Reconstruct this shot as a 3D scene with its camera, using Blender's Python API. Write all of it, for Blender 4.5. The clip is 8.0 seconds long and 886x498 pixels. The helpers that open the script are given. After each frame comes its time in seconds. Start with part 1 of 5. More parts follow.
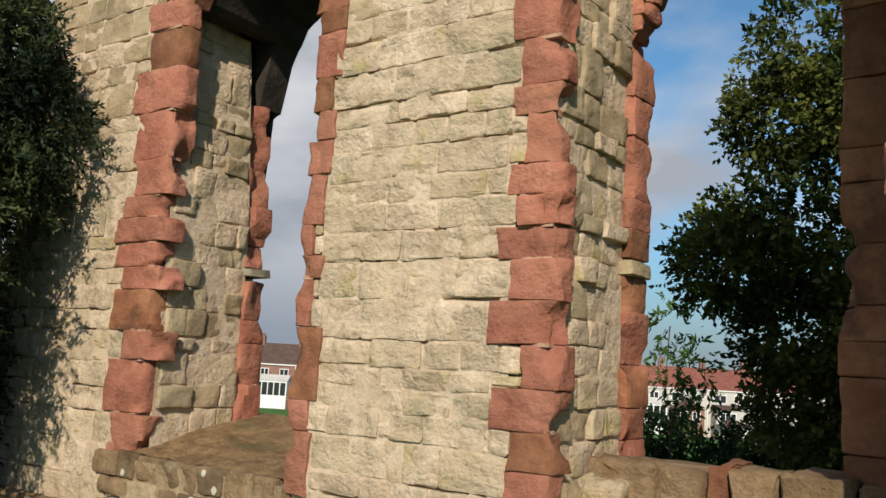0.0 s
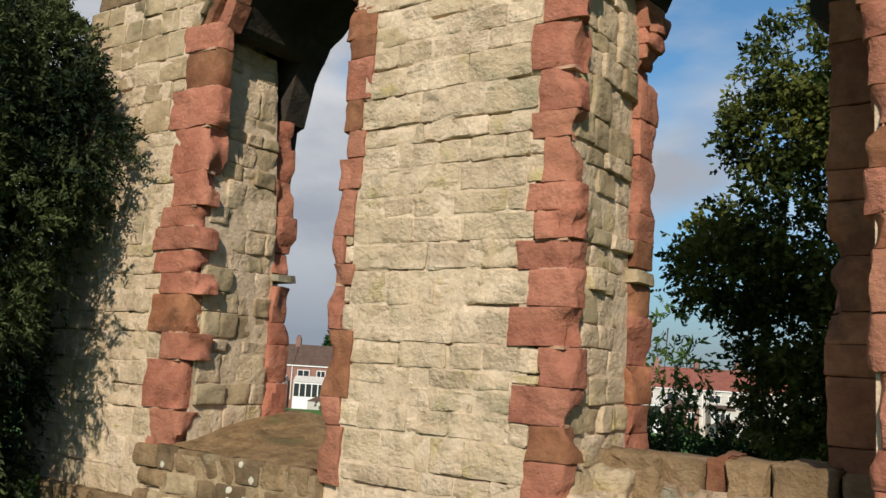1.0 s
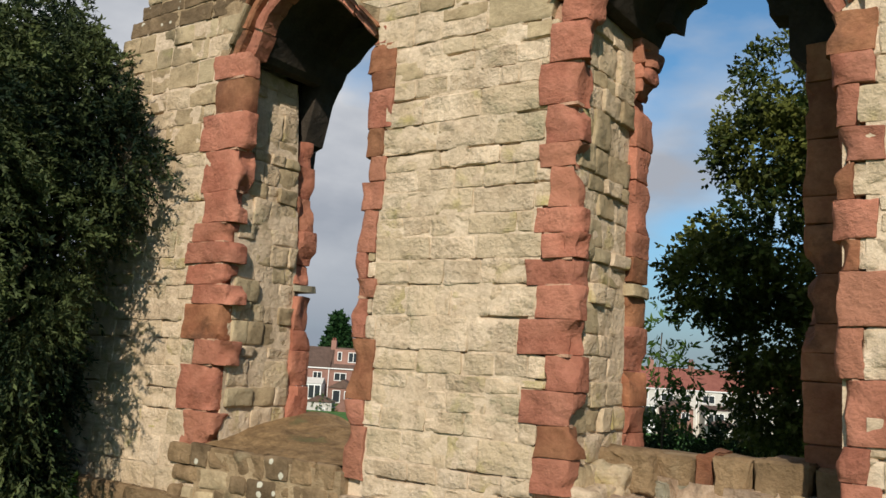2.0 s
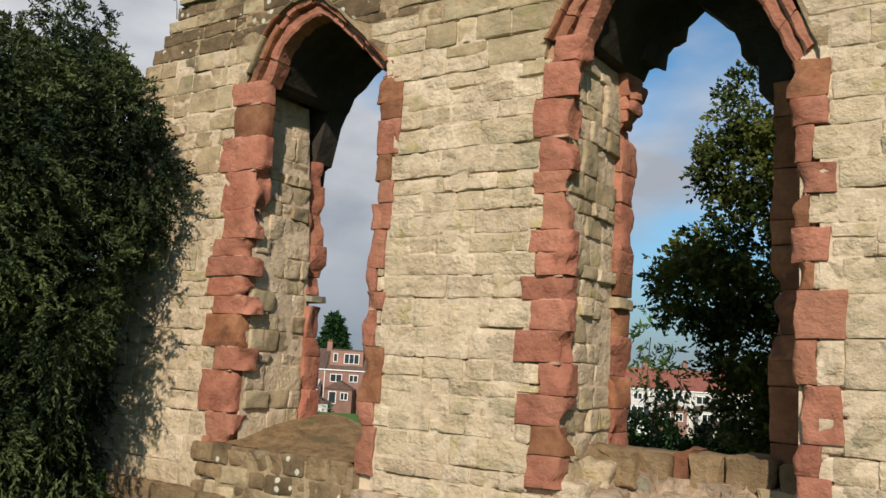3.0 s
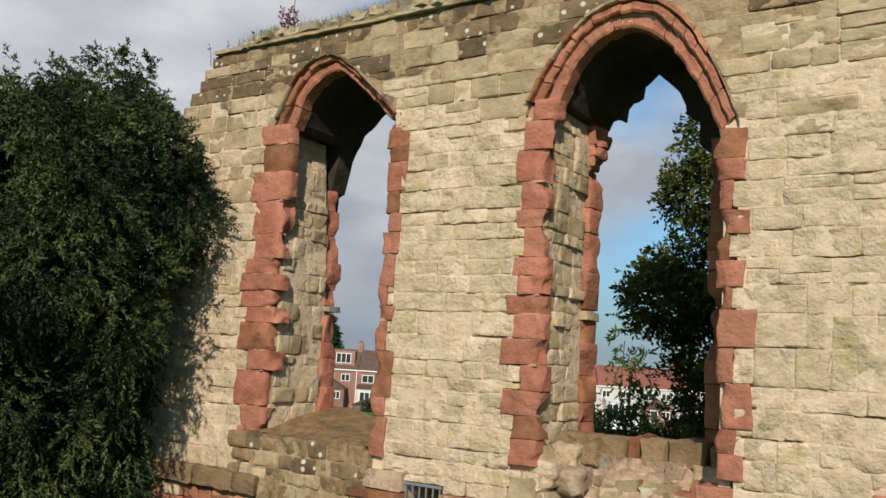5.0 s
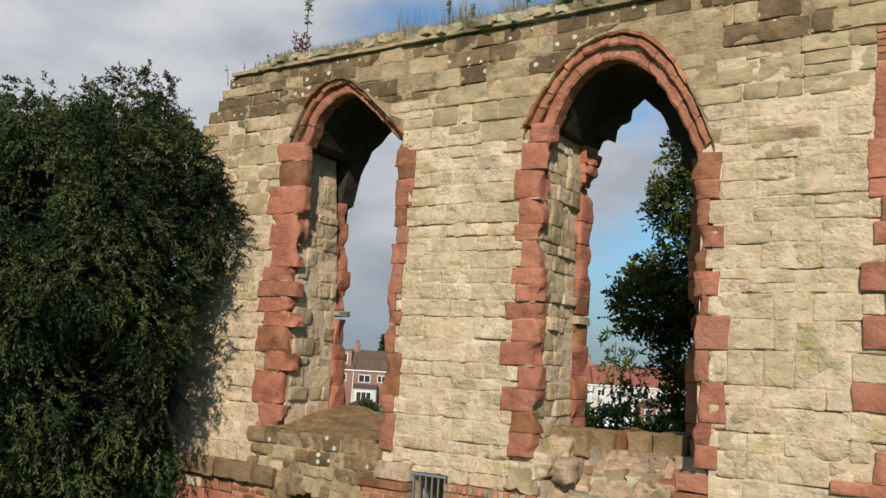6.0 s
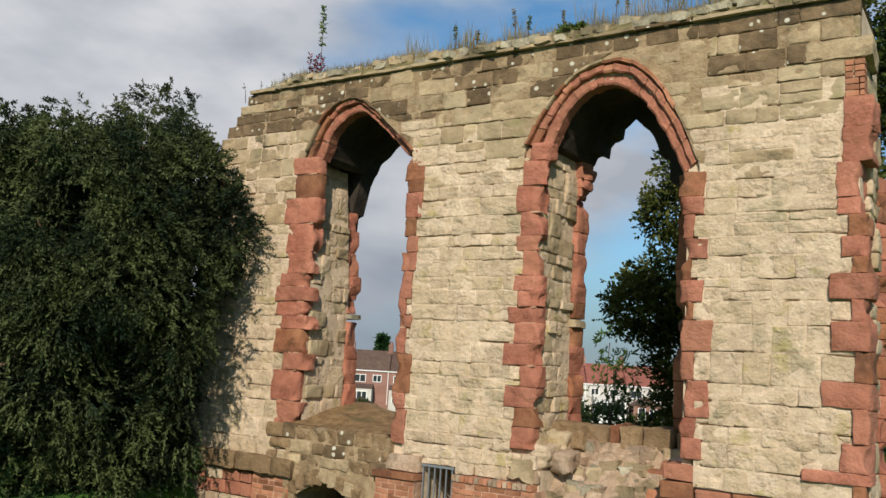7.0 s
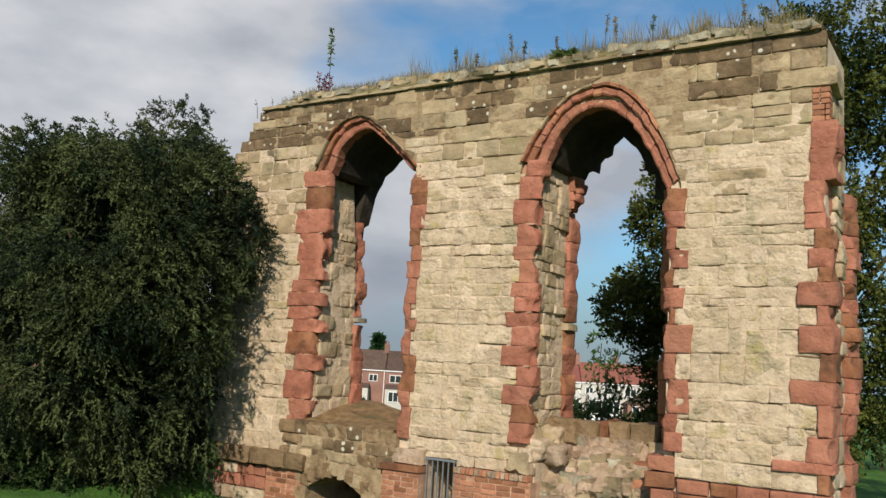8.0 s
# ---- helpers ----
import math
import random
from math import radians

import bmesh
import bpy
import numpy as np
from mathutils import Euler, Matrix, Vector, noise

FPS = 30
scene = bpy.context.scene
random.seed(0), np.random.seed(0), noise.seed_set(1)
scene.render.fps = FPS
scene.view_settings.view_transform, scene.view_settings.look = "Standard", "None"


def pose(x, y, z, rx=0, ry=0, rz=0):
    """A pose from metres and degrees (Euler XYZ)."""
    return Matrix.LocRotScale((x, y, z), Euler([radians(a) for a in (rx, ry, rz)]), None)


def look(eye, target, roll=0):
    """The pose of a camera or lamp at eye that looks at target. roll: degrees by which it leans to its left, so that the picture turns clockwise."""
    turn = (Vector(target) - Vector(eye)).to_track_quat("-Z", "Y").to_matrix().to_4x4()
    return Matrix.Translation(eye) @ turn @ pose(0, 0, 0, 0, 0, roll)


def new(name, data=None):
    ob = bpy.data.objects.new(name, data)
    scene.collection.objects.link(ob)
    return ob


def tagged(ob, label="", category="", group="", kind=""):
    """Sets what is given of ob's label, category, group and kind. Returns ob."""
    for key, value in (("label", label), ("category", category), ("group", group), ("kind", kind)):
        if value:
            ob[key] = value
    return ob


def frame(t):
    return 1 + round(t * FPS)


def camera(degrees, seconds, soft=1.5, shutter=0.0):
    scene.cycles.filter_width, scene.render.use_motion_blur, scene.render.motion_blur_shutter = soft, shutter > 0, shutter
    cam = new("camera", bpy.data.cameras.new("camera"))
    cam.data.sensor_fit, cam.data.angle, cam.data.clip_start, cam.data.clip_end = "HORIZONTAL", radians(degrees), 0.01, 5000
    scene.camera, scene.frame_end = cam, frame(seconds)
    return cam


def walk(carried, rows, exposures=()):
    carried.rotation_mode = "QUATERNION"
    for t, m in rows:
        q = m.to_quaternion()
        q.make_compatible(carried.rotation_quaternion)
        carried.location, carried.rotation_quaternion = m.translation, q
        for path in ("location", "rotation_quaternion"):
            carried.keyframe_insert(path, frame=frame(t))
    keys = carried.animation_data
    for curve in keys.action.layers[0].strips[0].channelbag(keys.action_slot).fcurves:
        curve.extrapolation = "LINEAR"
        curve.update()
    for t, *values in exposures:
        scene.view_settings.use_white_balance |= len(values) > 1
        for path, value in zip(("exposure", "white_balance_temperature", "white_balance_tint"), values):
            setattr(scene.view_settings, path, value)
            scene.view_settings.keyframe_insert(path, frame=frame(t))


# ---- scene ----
cam = camera(53.8, 8.0)
PATH = [
    (0, (3.923, -4.682, 2.261), (2.768, -3.07, 2.526), 3.4),
    (0.5, (3.996, -4.962, 2.244), (2.845, -3.348, 2.508), 3.5),
    (1, (4.087, -5.269, 2.25), (2.942, -3.652, 2.515), 3.5),
    (1.5, (4.202, -5.603, 2.262), (3.062, -3.982, 2.527), 3.5),
    (3, (4.715, -6.611, 2.326), (3.588, -4.98, 2.595), 3.5),
    (3.5, (4.931, -6.971, 2.331), (3.81, -5.336, 2.597), 3.5),
    (4, (5.145, -7.371, 2.344), (4.027, -5.734, 2.611), 3.5),
    (4.5, (5.394, -7.755, 2.34), (4.28, -6.115, 2.608), 3.6),
    (6, (6.06, -8.987, 2.347), (4.96, -7.338, 2.614), 3.5),
    (6.5, (6.236, -9.411, 2.34), (5.141, -7.759, 2.608), 3.5),
    (7, (6.409, -9.845, 2.346), (5.32, -8.188, 2.612), 3.5),
    (7.5, (6.595, -10.255, 2.367), (5.51, -8.596, 2.631), 3.5),
    (8, (6.821, -10.674, 2.364), (5.742, -9.011, 2.628), 3.4),
]
walk(cam, [(t, look(eye, target, roll)) for t, eye, target, roll in PATH])

# ---- light ----
scene.view_settings.exposure = 0.0
SUN_AZ, SUN_EL = 27.0, 32.0          # degrees from the wall's normal towards +x, and above the ground
sun_dir = Vector((math.sin(radians(SUN_AZ)) * math.cos(radians(SUN_EL)),
                  -math.cos(radians(SUN_AZ)) * math.cos(radians(SUN_EL)),
                  math.sin(radians(SUN_EL))))
sun = new("sun", bpy.data.lights.new("sun", "SUN"))
sun.data.energy, sun.data.angle, sun.data.color = 4.6, radians(0.6), (1.0, 0.90, 0.75)
sun.matrix_world = look(sun_dir * 60, (0, 0, 0))

world = bpy.data.worlds.new("sky")
scene.world = world
world.use_nodes = True
wn, wl = world.node_tree.nodes, world.node_tree.links
wn.clear()
w_out, w_bg, w_sky = wn.new("ShaderNodeOutputWorld"), wn.new("ShaderNodeBackground"), wn.new("ShaderNodeTexSky")
w_sky.sky_type, w_sky.sun_disc = "NISHITA", False
w_sky.sun_elevation, w_sky.sun_rotation = radians(SUN_EL), radians(180 - SUN_AZ)
w_sky.air_density, w_sky.dust_density, w_sky.ozone_density = 1.0, 0.4, 2.5
w_tc, w_map = wn.new("ShaderNodeTexCoord"), wn.new("ShaderNodeMapping")
w_map.inputs["Location"].default_value = (0.35, 0.9, 0.2)
w_map.inputs["Rotation"].default_value = (0, 0, radians(-9))
w_map.inputs["Scale"].default_value = (1.0, 1.0, 2.2)
w_n1, w_n2 = wn.new("ShaderNodeTexNoise"), wn.new("ShaderNodeTexNoise")
w_n1.inputs["Scale"].default_value, w_n1.inputs["Detail"].default_value, w_n1.inputs["Roughness"].default_value = 2.1, 7.0, 0.5
w_n2.inputs["Scale"].default_value, w_n2.inputs["Detail"].default_value = 5.0, 6.0
w_ramp, w_shade, w_mix = wn.new("ShaderNodeValToRGB"), wn.new("ShaderNodeValToRGB"), wn.new("ShaderNodeMixRGB")
w_ramp.color_ramp.elements[0].position, w_ramp.color_ramp.elements[1].position = 0.44, 0.60
w_shade.color_ramp.elements[0].position, w_shade.color_ramp.elements[1].position = 0.35, 0.65
w_shade.color_ramp.elements[0].color = (5.6, 6.0, 6.8, 1)
w_shade.color_ramp.elements[1].color = (9.8, 10.0, 10.4, 1)
wl.new(w_tc.outputs["Generated"], w_map.inputs["Vector"])
wl.new(w_map.outputs["Vector"], w_n1.inputs["Vector"])
wl.new(w_map.outputs["Vector"], w_n2.inputs["Vector"])
w_dir, w_lean, w_sum = wn.new("ShaderNodeSeparateXYZ"), wn.new("ShaderNodeMapRange"), wn.new("ShaderNodeMath")
w_lean.inputs["From Min"].default_value, w_lean.inputs["From Max"].default_value = -0.80, -0.30   # the cloud bank lies to the west
w_lean.inputs["To Min"].default_value, w_lean.inputs["To Max"].default_value = 0.17, -0.035
wl.new(w_tc.outputs["Generated"], w_dir.inputs["Vector"])
wl.new(w_dir.outputs["X"], w_lean.inputs["Value"])
wl.new(w_n1.outputs["Fac"], w_sum.inputs[0])
wl.new(w_lean.outputs["Result"], w_sum.inputs[1])
wl.new(w_sum.outputs[0], w_ramp.inputs["Fac"])
wl.new(w_n2.outputs["Fac"], w_shade.inputs["Fac"])
wl.new(w_ramp.outputs["Color"], w_mix.inputs["Fac"])
w_tint = wn.new("ShaderNodeMixRGB")
w_tint.blend_type, w_tint.inputs["Fac"].default_value, w_tint.inputs["Color2"].default_value = "MULTIPLY", 1.0, (1.12, 1.62, 1.76, 1)
wl.new(w_sky.outputs["Color"], w_tint.inputs["Color1"])
wl.new(w_tint.outputs["Color"], w_mix.inputs["Color1"])
wl.new(w_shade.outputs["Color"], w_mix.inputs["Color2"])
w_sep, w_low, w_bank = wn.new("ShaderNodeSeparateXYZ"), wn.new("ShaderNodeMapRange"), wn.new("ShaderNodeMixRGB")
w_low.inputs["From Min"].default_value, w_low.inputs["From Max"].default_value = 0.20, 0.03
w_low.inputs["To Max"].default_value = 0.85
w_bank.inputs["Color2"].default_value = (3.3, 4.0, 5.0, 1)
wl.new(w_tc.outputs["Generated"], w_sep.inputs["Vector"])
wl.new(w_sep.outputs["Z"], w_low.inputs["Value"])
wl.new(w_low.outputs["Result"], w_bank.inputs["Fac"])
wl.new(w_mix.outputs["Color"], w_bank.inputs["Color1"])
wl.new(w_bank.outputs["Color"], w_bg.inputs["Color"])
w_bg.inputs["Strength"].default_value = 0.07
wl.new(w_bg.outputs["Background"], w_out.inputs["Surface"])


# ---- materials ----
def surface(name, lo, hi, scale=3.0, rough=0.9, bump=0.3, vary=0.25, grain=28.0, lichen=None, lichen_at=0.62,
            spots=None, spots_at=0.17, dirt=None, dirt_at=0.6, spread=40.0, tint=None):
    """Weathered mineral surface: two colours over coarse noise, fine grain, a random shade per piece, optional lichen patches, pale spots and dark stains."""
    m = bpy.data.materials.new(name)
    m.use_nodes = True
    n, l = m.node_tree.nodes, m.node_tree.links
    bsdf = n["Principled BSDF"]
    bsdf.inputs["Roughness"].default_value = rough
    bsdf.inputs["Specular IOR Level"].default_value = 0.25
    tc, info, add = n.new("ShaderNodeTexCoord"), n.new("ShaderNodeObjectInfo"), n.new("ShaderNodeVectorMath")
    mul = n.new("ShaderNodeMath")
    mul.operation, mul.inputs[1].default_value = "MULTIPLY", spread
    l.new(info.outputs["Random"], mul.inputs[0])
    l.new(tc.outputs["Object"], add.inputs[0])
    l.new(mul.outputs[0], add.inputs[1])

    def nz(sc, det, src, r=0.55):
        t = n.new("ShaderNodeTexNoise")
        t.inputs["Scale"].default_value, t.inputs["Detail"].default_value, t.inputs["Roughness"].default_value = sc, det, r
        l.new(src, t.inputs["Vector"])
        return t.outputs["Fac"]

    def mixer(kind, fac, a, b):
        x = n.new("ShaderNodeMixRGB")
        x.blend_type = kind
        for sock, v in ((x.inputs["Fac"], fac), (x.inputs["Color1"], a), (x.inputs["Color2"], b)):
            if isinstance(v, (int, float)):
                sock.default_value = v
            elif isinstance(v, tuple):
                sock.default_value = (*v, 1)
            else:
                l.new(v, sock)
        return x.outputs["Color"]

    def step(src, a, b):
        r = n.new("ShaderNodeMapRange")
        r.inputs["From Min"].default_value, r.inputs["From Max"].default_value = a, b
        l.new(src, r.inputs["Value"])
        return r.outputs["Result"]

    coarse, fine = nz(scale, 5, add.outputs[0]), nz(grain, 4, add.outputs[0], 0.7)
    col = mixer("MIX", step(coarse, 0.32, 0.68), lo, hi)
    col = mixer("MULTIPLY", 0.5, col, mixer("MIX", step(fine, 0.3, 0.7), (0.70, 0.67, 0.63), (1.14, 1.14, 1.14)))
    col = mixer("MULTIPLY", 0.5, col, mixer("MIX", step(nz(9.0, 6, tc.outputs["Object"], 0.7), 0.33, 0.55), (0.62, 0.58, 0.52), (1.06, 1.06, 1.06)))
    hsv = n.new("ShaderNodeHueSaturation")
    shade = n.new("ShaderNodeMapRange")
    shade.inputs["To Min"].default_value, shade.inputs["To Max"].default_value = 1 - vary, 1 + vary * 0.7
    l.new(info.outputs["Random"], shade.inputs["Value"])
    l.new(shade.outputs["Result"], hsv.inputs["Value"])
    l.new(col, hsv.inputs["Color"])
    col = hsv.outputs["Color"]
    if tint:                                   # some pieces come from another bed of the quarry
        frac = n.new("ShaderNodeMath")
        frac.operation = "FRACT"
        times_ = n.new("ShaderNodeMath")
        times_.operation, times_.inputs[1].default_value = "MULTIPLY", 7.31
        l.new(info.outputs["Random"], times_.inputs[0])
        l.new(times_.outputs[0], frac.inputs[0])
        half_ = n.new("ShaderNodeMath")
        half_.operation, half_.inputs[1].default_value = "MULTIPLY", 0.6
        l.new(step(frac.outputs[0], 0.35, 1.0), half_.inputs[0])
        col = mixer("MIX", half_.outputs[0], col, tint)
    if dirt:
        col = mixer("MIX", step(nz(1.3, 6, tc.outputs["Object"], 0.65), dirt_at, dirt_at + 0.1), col, dirt)
    if lichen:
        col = mixer("MIX", step(nz(1.9, 7, add.outputs[0], 0.62), lichen_at, lichen_at + 0.12), col, lichen)
    if spots:
        v = n.new("ShaderNodeTexVoronoi")
        v.inputs["Scale"].default_value = 6.5
        l.new(tc.outputs["Object"], v.inputs["Vector"])
        dist = n.new("ShaderNodeMath")
        dist.operation = "ADD"
        l.new(v.outputs["Distance"], dist.inputs[0])
        wob = n.new("ShaderNodeMath")
        wob.operation, wob.inputs[1].default_value = "MULTIPLY", 0.25
        l.new(nz(14, 3, tc.outputs["Object"]), wob.inputs[0])
        l.new(wob.outputs[0], dist.inputs[1])
        col = mixer("MIX", step(dist.outputs[0], spots_at + 0.14, spots_at + 0.09), col, spots)
    l.new(col, bsdf.inputs["Base Color"])
    b = n.new("ShaderNodeBump")
    b.inputs["Strength"].default_value, b.inputs["Distance"].default_value = min(1.0, bump), 0.05
    bed = n.new("ShaderNodeMapping")
    bed.inputs["Scale"].default_value = (1.0, 1.0, 1.35)
    l.new(tc.outputs["Object"], bed.inputs["Vector"])
    patch, carve, total = n.new("ShaderNodeMapRange"), n.new("ShaderNodeMath"), n.new("ShaderNodeMath")
    patch.inputs["From Min"].default_value, patch.inputs["From Max"].default_value = 0.42, 0.62
    patch.inputs["To Min"].default_value, patch.inputs["To Max"].default_value = 0.45, 1.25
    l.new(nz(2.6, 4, tc.outputs["Object"]), patch.inputs["Value"])
    carve.operation, total.operation, total.inputs[1].default_value = "MULTIPLY", "MULTIPLY_ADD", 0.42
    l.new(nz(8.0, 9, bed.outputs["Vector"], 0.68), carve.inputs[0])
    l.new(patch.outputs["Result"], carve.inputs[1])
    l.new(fine, total.inputs[0])
    l.new(carve.outputs[0], total.inputs[2])
    l.new(total.outputs[0], b.inputs["Height"])
    l.new(b.outputs["Normal"], bsdf.inputs["Normal"])
    return m


def plain(name, colour, rough=0.6, metal=0.0):
    m = bpy.data.materials.new(name)
    m.use_nodes = True
    bsdf = m.node_tree.nodes["Principled BSDF"]
    bsdf.inputs["Base Color"].default_value = (*colour, 1)
    bsdf.inputs["Roughness"].default_value, bsdf.inputs["Metallic"].default_value = rough, metal
    return m


def leafy(name, lo, hi, rough=0.6, clear=0.25):
    """Foliage: a shade per leaf, some light passing through."""
    m = bpy.data.materials.new(name)
    m.use_nodes = True
    n, l = m.node_tree.nodes, m.node_tree.links
    bsdf = n["Principled BSDF"]
    bsdf.inputs["Roughness"].default_value = rough
    bsdf.inputs["Specular IOR Level"].default_value = 0.12
    geo, tc, tex, mix = n.new("ShaderNodeNewGeometry"), n.new("ShaderNodeTexCoord"), n.new("ShaderNodeTexNoise"), n.new("ShaderNodeMixRGB")
    tex.inputs["Scale"].default_value, tex.inputs["Detail"].default_value = 1.1, 3
    l.new(tc.outputs["Object"], tex.inputs["Vector"])
    both = n.new("ShaderNodeMath")
    both.operation = "ADD"
    half = n.new("ShaderNodeMath")
    half.operation, half.inputs[1].default_value = "MULTIPLY_ADD", 0.55
    half.inputs[2].default_value = -0.28
    l.new(geo.outputs["Random Per Island"], half.inputs[0])
    l.new(half.outputs[0], both.inputs[0])
    clump = n.new("ShaderNodeMapRange")
    clump.inputs["From Min"].default_value, clump.inputs["From Max"].default_value = 0.36, 0.66
    clump.inputs["To Max"].default_value = 0.9
    l.new(tex.outputs["Fac"], clump.inputs["Value"])
    l.new(clump.outputs["Result"], both.inputs[1])
    both.use_clamp = True
    l.new(both.outputs[0], mix.inputs["Fac"])
    mix.inputs["Color1"].default_value, mix.inputs["Color2"].default_value = (*lo, 1), (*hi, 1)
    l.new(mix.outputs["Color"], bsdf.inputs["Base Color"])
    tr, sh, out = n.new("ShaderNodeBsdfTranslucent"), n.new("ShaderNodeMixShader"), n["Material Output"]
    l.new(mix.outputs["Color"], tr.inputs["Color"])
    sh.inputs["Fac"].default_value = clear
    l.new(bsdf.outputs["BSDF"], sh.inputs[1])
    l.new(tr.outputs["BSDF"], sh.inputs[2])
    l.new(sh.outputs["Shader"], out.inputs["Surface"])
    return m


BUFF = surface("buff_sandstone", (0.53, 0.405, 0.276), (0.70, 0.56, 0.415), vary=0.11, tint=(0.50, 0.39, 0.25), lichen=(0.42, 0.345, 0.14), lichen_at=0.575, bump=0.95, dirt=(0.40, 0.335, 0.215), dirt_at=0.56)
GREY = surface("weathered_sandstone", (0.32, 0.24, 0.145), (0.49, 0.385, 0.245), vary=0.18, tint=(0.42, 0.345, 0.22), lichen=(0.24, 0.22, 0.09), lichen_at=0.62, bump=0.55, dirt=(0.17, 0.135, 0.08), dirt_at=0.55)
DARK = surface("lichened_sandstone", (0.112, 0.076, 0.042), (0.235, 0.165, 0.097), vary=0.25, spots=(0.55, 0.52, 0.42), spots_at=0.21, bump=0.6, dirt=(0.09, 0.065, 0.04), dirt_at=0.55)
RED = surface("red_sandstone", (0.335, 0.124, 0.080), (0.445, 0.192, 0.128), vary=0.17, tint=(0.36, 0.165, 0.10), bump=0.7, dirt=(0.22, 0.085, 0.058), dirt_at=0.62)
RUST = surface("brown_red_sandstone", (0.22, 0.085, 0.045), (0.34, 0.16, 0.085), vary=0.25, bump=0.5, dirt=(0.13, 0.06, 0.035), dirt_at=0.55)
BROWN = surface("brown_weathered_stone", (0.18, 0.12, 0.065), (0.32, 0.22, 0.125), vary=0.2, bump=0.9, lichen=(0.30, 0.24, 0.15), lichen_at=0.62)
MORTAR = surface("lime_mortar", (0.53, 0.41, 0.29), (0.67, 0.54, 0.40), scale=3, vary=0.0, bump=0.6, grain=30, dirt=(0.30, 0.23, 0.14), dirt_at=0.6)
GREYMORTAR = surface("old_earthy_mortar", (0.27, 0.19, 0.11), (0.42, 0.315, 0.195), scale=4, vary=0.0, bump=0.8, dirt=(0.13, 0.10, 0.055), dirt_at=0.56)
REDMORTAR = surface("reddish_mortar", (0.42, 0.24, 0.16), (0.56, 0.36, 0.25), scale=4, vary=0.0, bump=0.6, grain=30)
RUBBLE = surface("broken_core_rubble", (0.36, 0.25, 0.165), (0.56, 0.43, 0.32), vary=0.28, bump=0.8, dirt=(0.20, 0.15, 0.09), dirt_at=0.56)
BRICK = surface("red_brick", (0.36, 0.150, 0.085), (0.46, 0.225, 0.135), vary=0.28, bump=0.3, grain=60, dirt=(0.20, 0.10, 0.06), dirt_at=0.6)
PALE = surface("pale_lichened_stone", (0.30, 0.27, 0.19), (0.46, 0.42, 0.32), vary=0.25, bump=0.7, dirt=(0.18, 0.15, 0.09), dirt_at=0.54)
EARTH = surface("mossy_earth", (0.17, 0.105, 0.05), (0.32, 0.21, 0.105), scale=7, vary=0.0, bump=1.0, dirt=(0.14, 0.13, 0.055), dirt_at=0.56, lichen=(0.30, 0.24, 0.15), lichen_at=0.62)
TURF = surface("dry_turf", (0.13, 0.11, 0.05), (0.30, 0.25, 0.12), scale=6, vary=0.0, bump=1.0, dirt=(0.12, 0.13, 0.045), dirt_at=0.56, lichen=(0.48, 0.44, 0.33), lichen_at=0.58)
LAWN = surface("lawn", (0.045, 0.12, 0.018), (0.085, 0.19, 0.030), scale=1.2, vary=0.0, bump=0.8, grain=30, dirt=(0.05, 0.10, 0.02), dirt_at=0.6)
IRON = plain("grey_painted_iron", (0.22, 0.24, 0.26), 0.45, 0.3)
# Near-black stone: the shade inside the window heads is put into this colour.
SHADE_STONE = surface("shade_dark_stone", (0.030, 0.025, 0.020), (0.065, 0.052, 0.040), vary=0.1, bump=0.6)
# Shade of the low openings, put into a dark colour.
OPENING_SHADE = surface("opening_shade", (0.05, 0.04, 0.03), (0.09, 0.07, 0.05), vary=0.0)
BARK = surface("bark", (0.07, 0.05, 0.035), (0.13, 0.09, 0.06), scale=8, bump=1.0)
YEW_LEAF = leafy("yew_needles", (0.008, 0.018, 0.010), (0.098, 0.122, 0.044), 0.6, 0.13)
OAK_LEAF = leafy("broad_leaves", (0.018, 0.034, 0.009), (0.165, 0.180, 0.042), 0.5, 0.28)
BUSH_LEAF = leafy("bush_leaves", (0.030, 0.065, 0.015), (0.10, 0.17, 0.035), 0.5, 0.3)
# Darker copy of the bush leaves, with shade put into the colour.
SHADE_LEAF = leafy("shade_dark_leaves", (0.018, 0.035, 0.012), (0.05, 0.08, 0.022), 0.55, 0.2)
FIR_LEAF = leafy("conifer_needles", (0.012, 0.035, 0.012), (0.03, 0.075, 0.022), 0.6, 0.1)
STRAW = leafy("dry_grass", (0.17, 0.14, 0.06), (0.36, 0.29, 0.13), 0.7, 0.3)
WEED = leafy("weed_leaves", (0.06, 0.10, 0.025), (0.16, 0.20, 0.06), 0.6, 0.3)
CRIMSON = leafy("crimson_leaves", (0.12, 0.02, 0.02), (0.36, 0.06, 0.05), 0.5, 0.3)


# ---- building helpers ----
def part(name, bm, material, parent, label=""):
    me = bpy.data.meshes.new(name)
    bm.to_mesh(me)
    bm.free()
    me.materials.append(material)
    ob = new(name, me)
    ob.parent = parent
    if label:
        ob["label"] = label
    return ob


def solid(name, verts, faces, material, parent=None, label="", smooth=False):
    me = bpy.data.meshes.new(name)
    me.from_pydata(verts, [], faces)
    me.materials.append(material)
    if smooth:
        me.polygons.foreach_set("use_smooth", [True] * len(me.polygons))
    ob = new(name, me)
    ob.parent = parent
    if label:
        ob["label"] = label
    return ob


rng = random.Random(7)


def wobble(p, amp, freq):
    v = noise.noise_vector(Vector(p) * freq)
    return v * amp


def lay_of(x, z):
    """How far the worn wall face stands out at x and z: long waves that run on from stone to stone."""
    return 0.010 * noise.noise(Vector((x * 1.5, z * 1.9, 4.2))) + 0.005 * noise.noise(Vector((x * 5, z * 6, 8.1)))


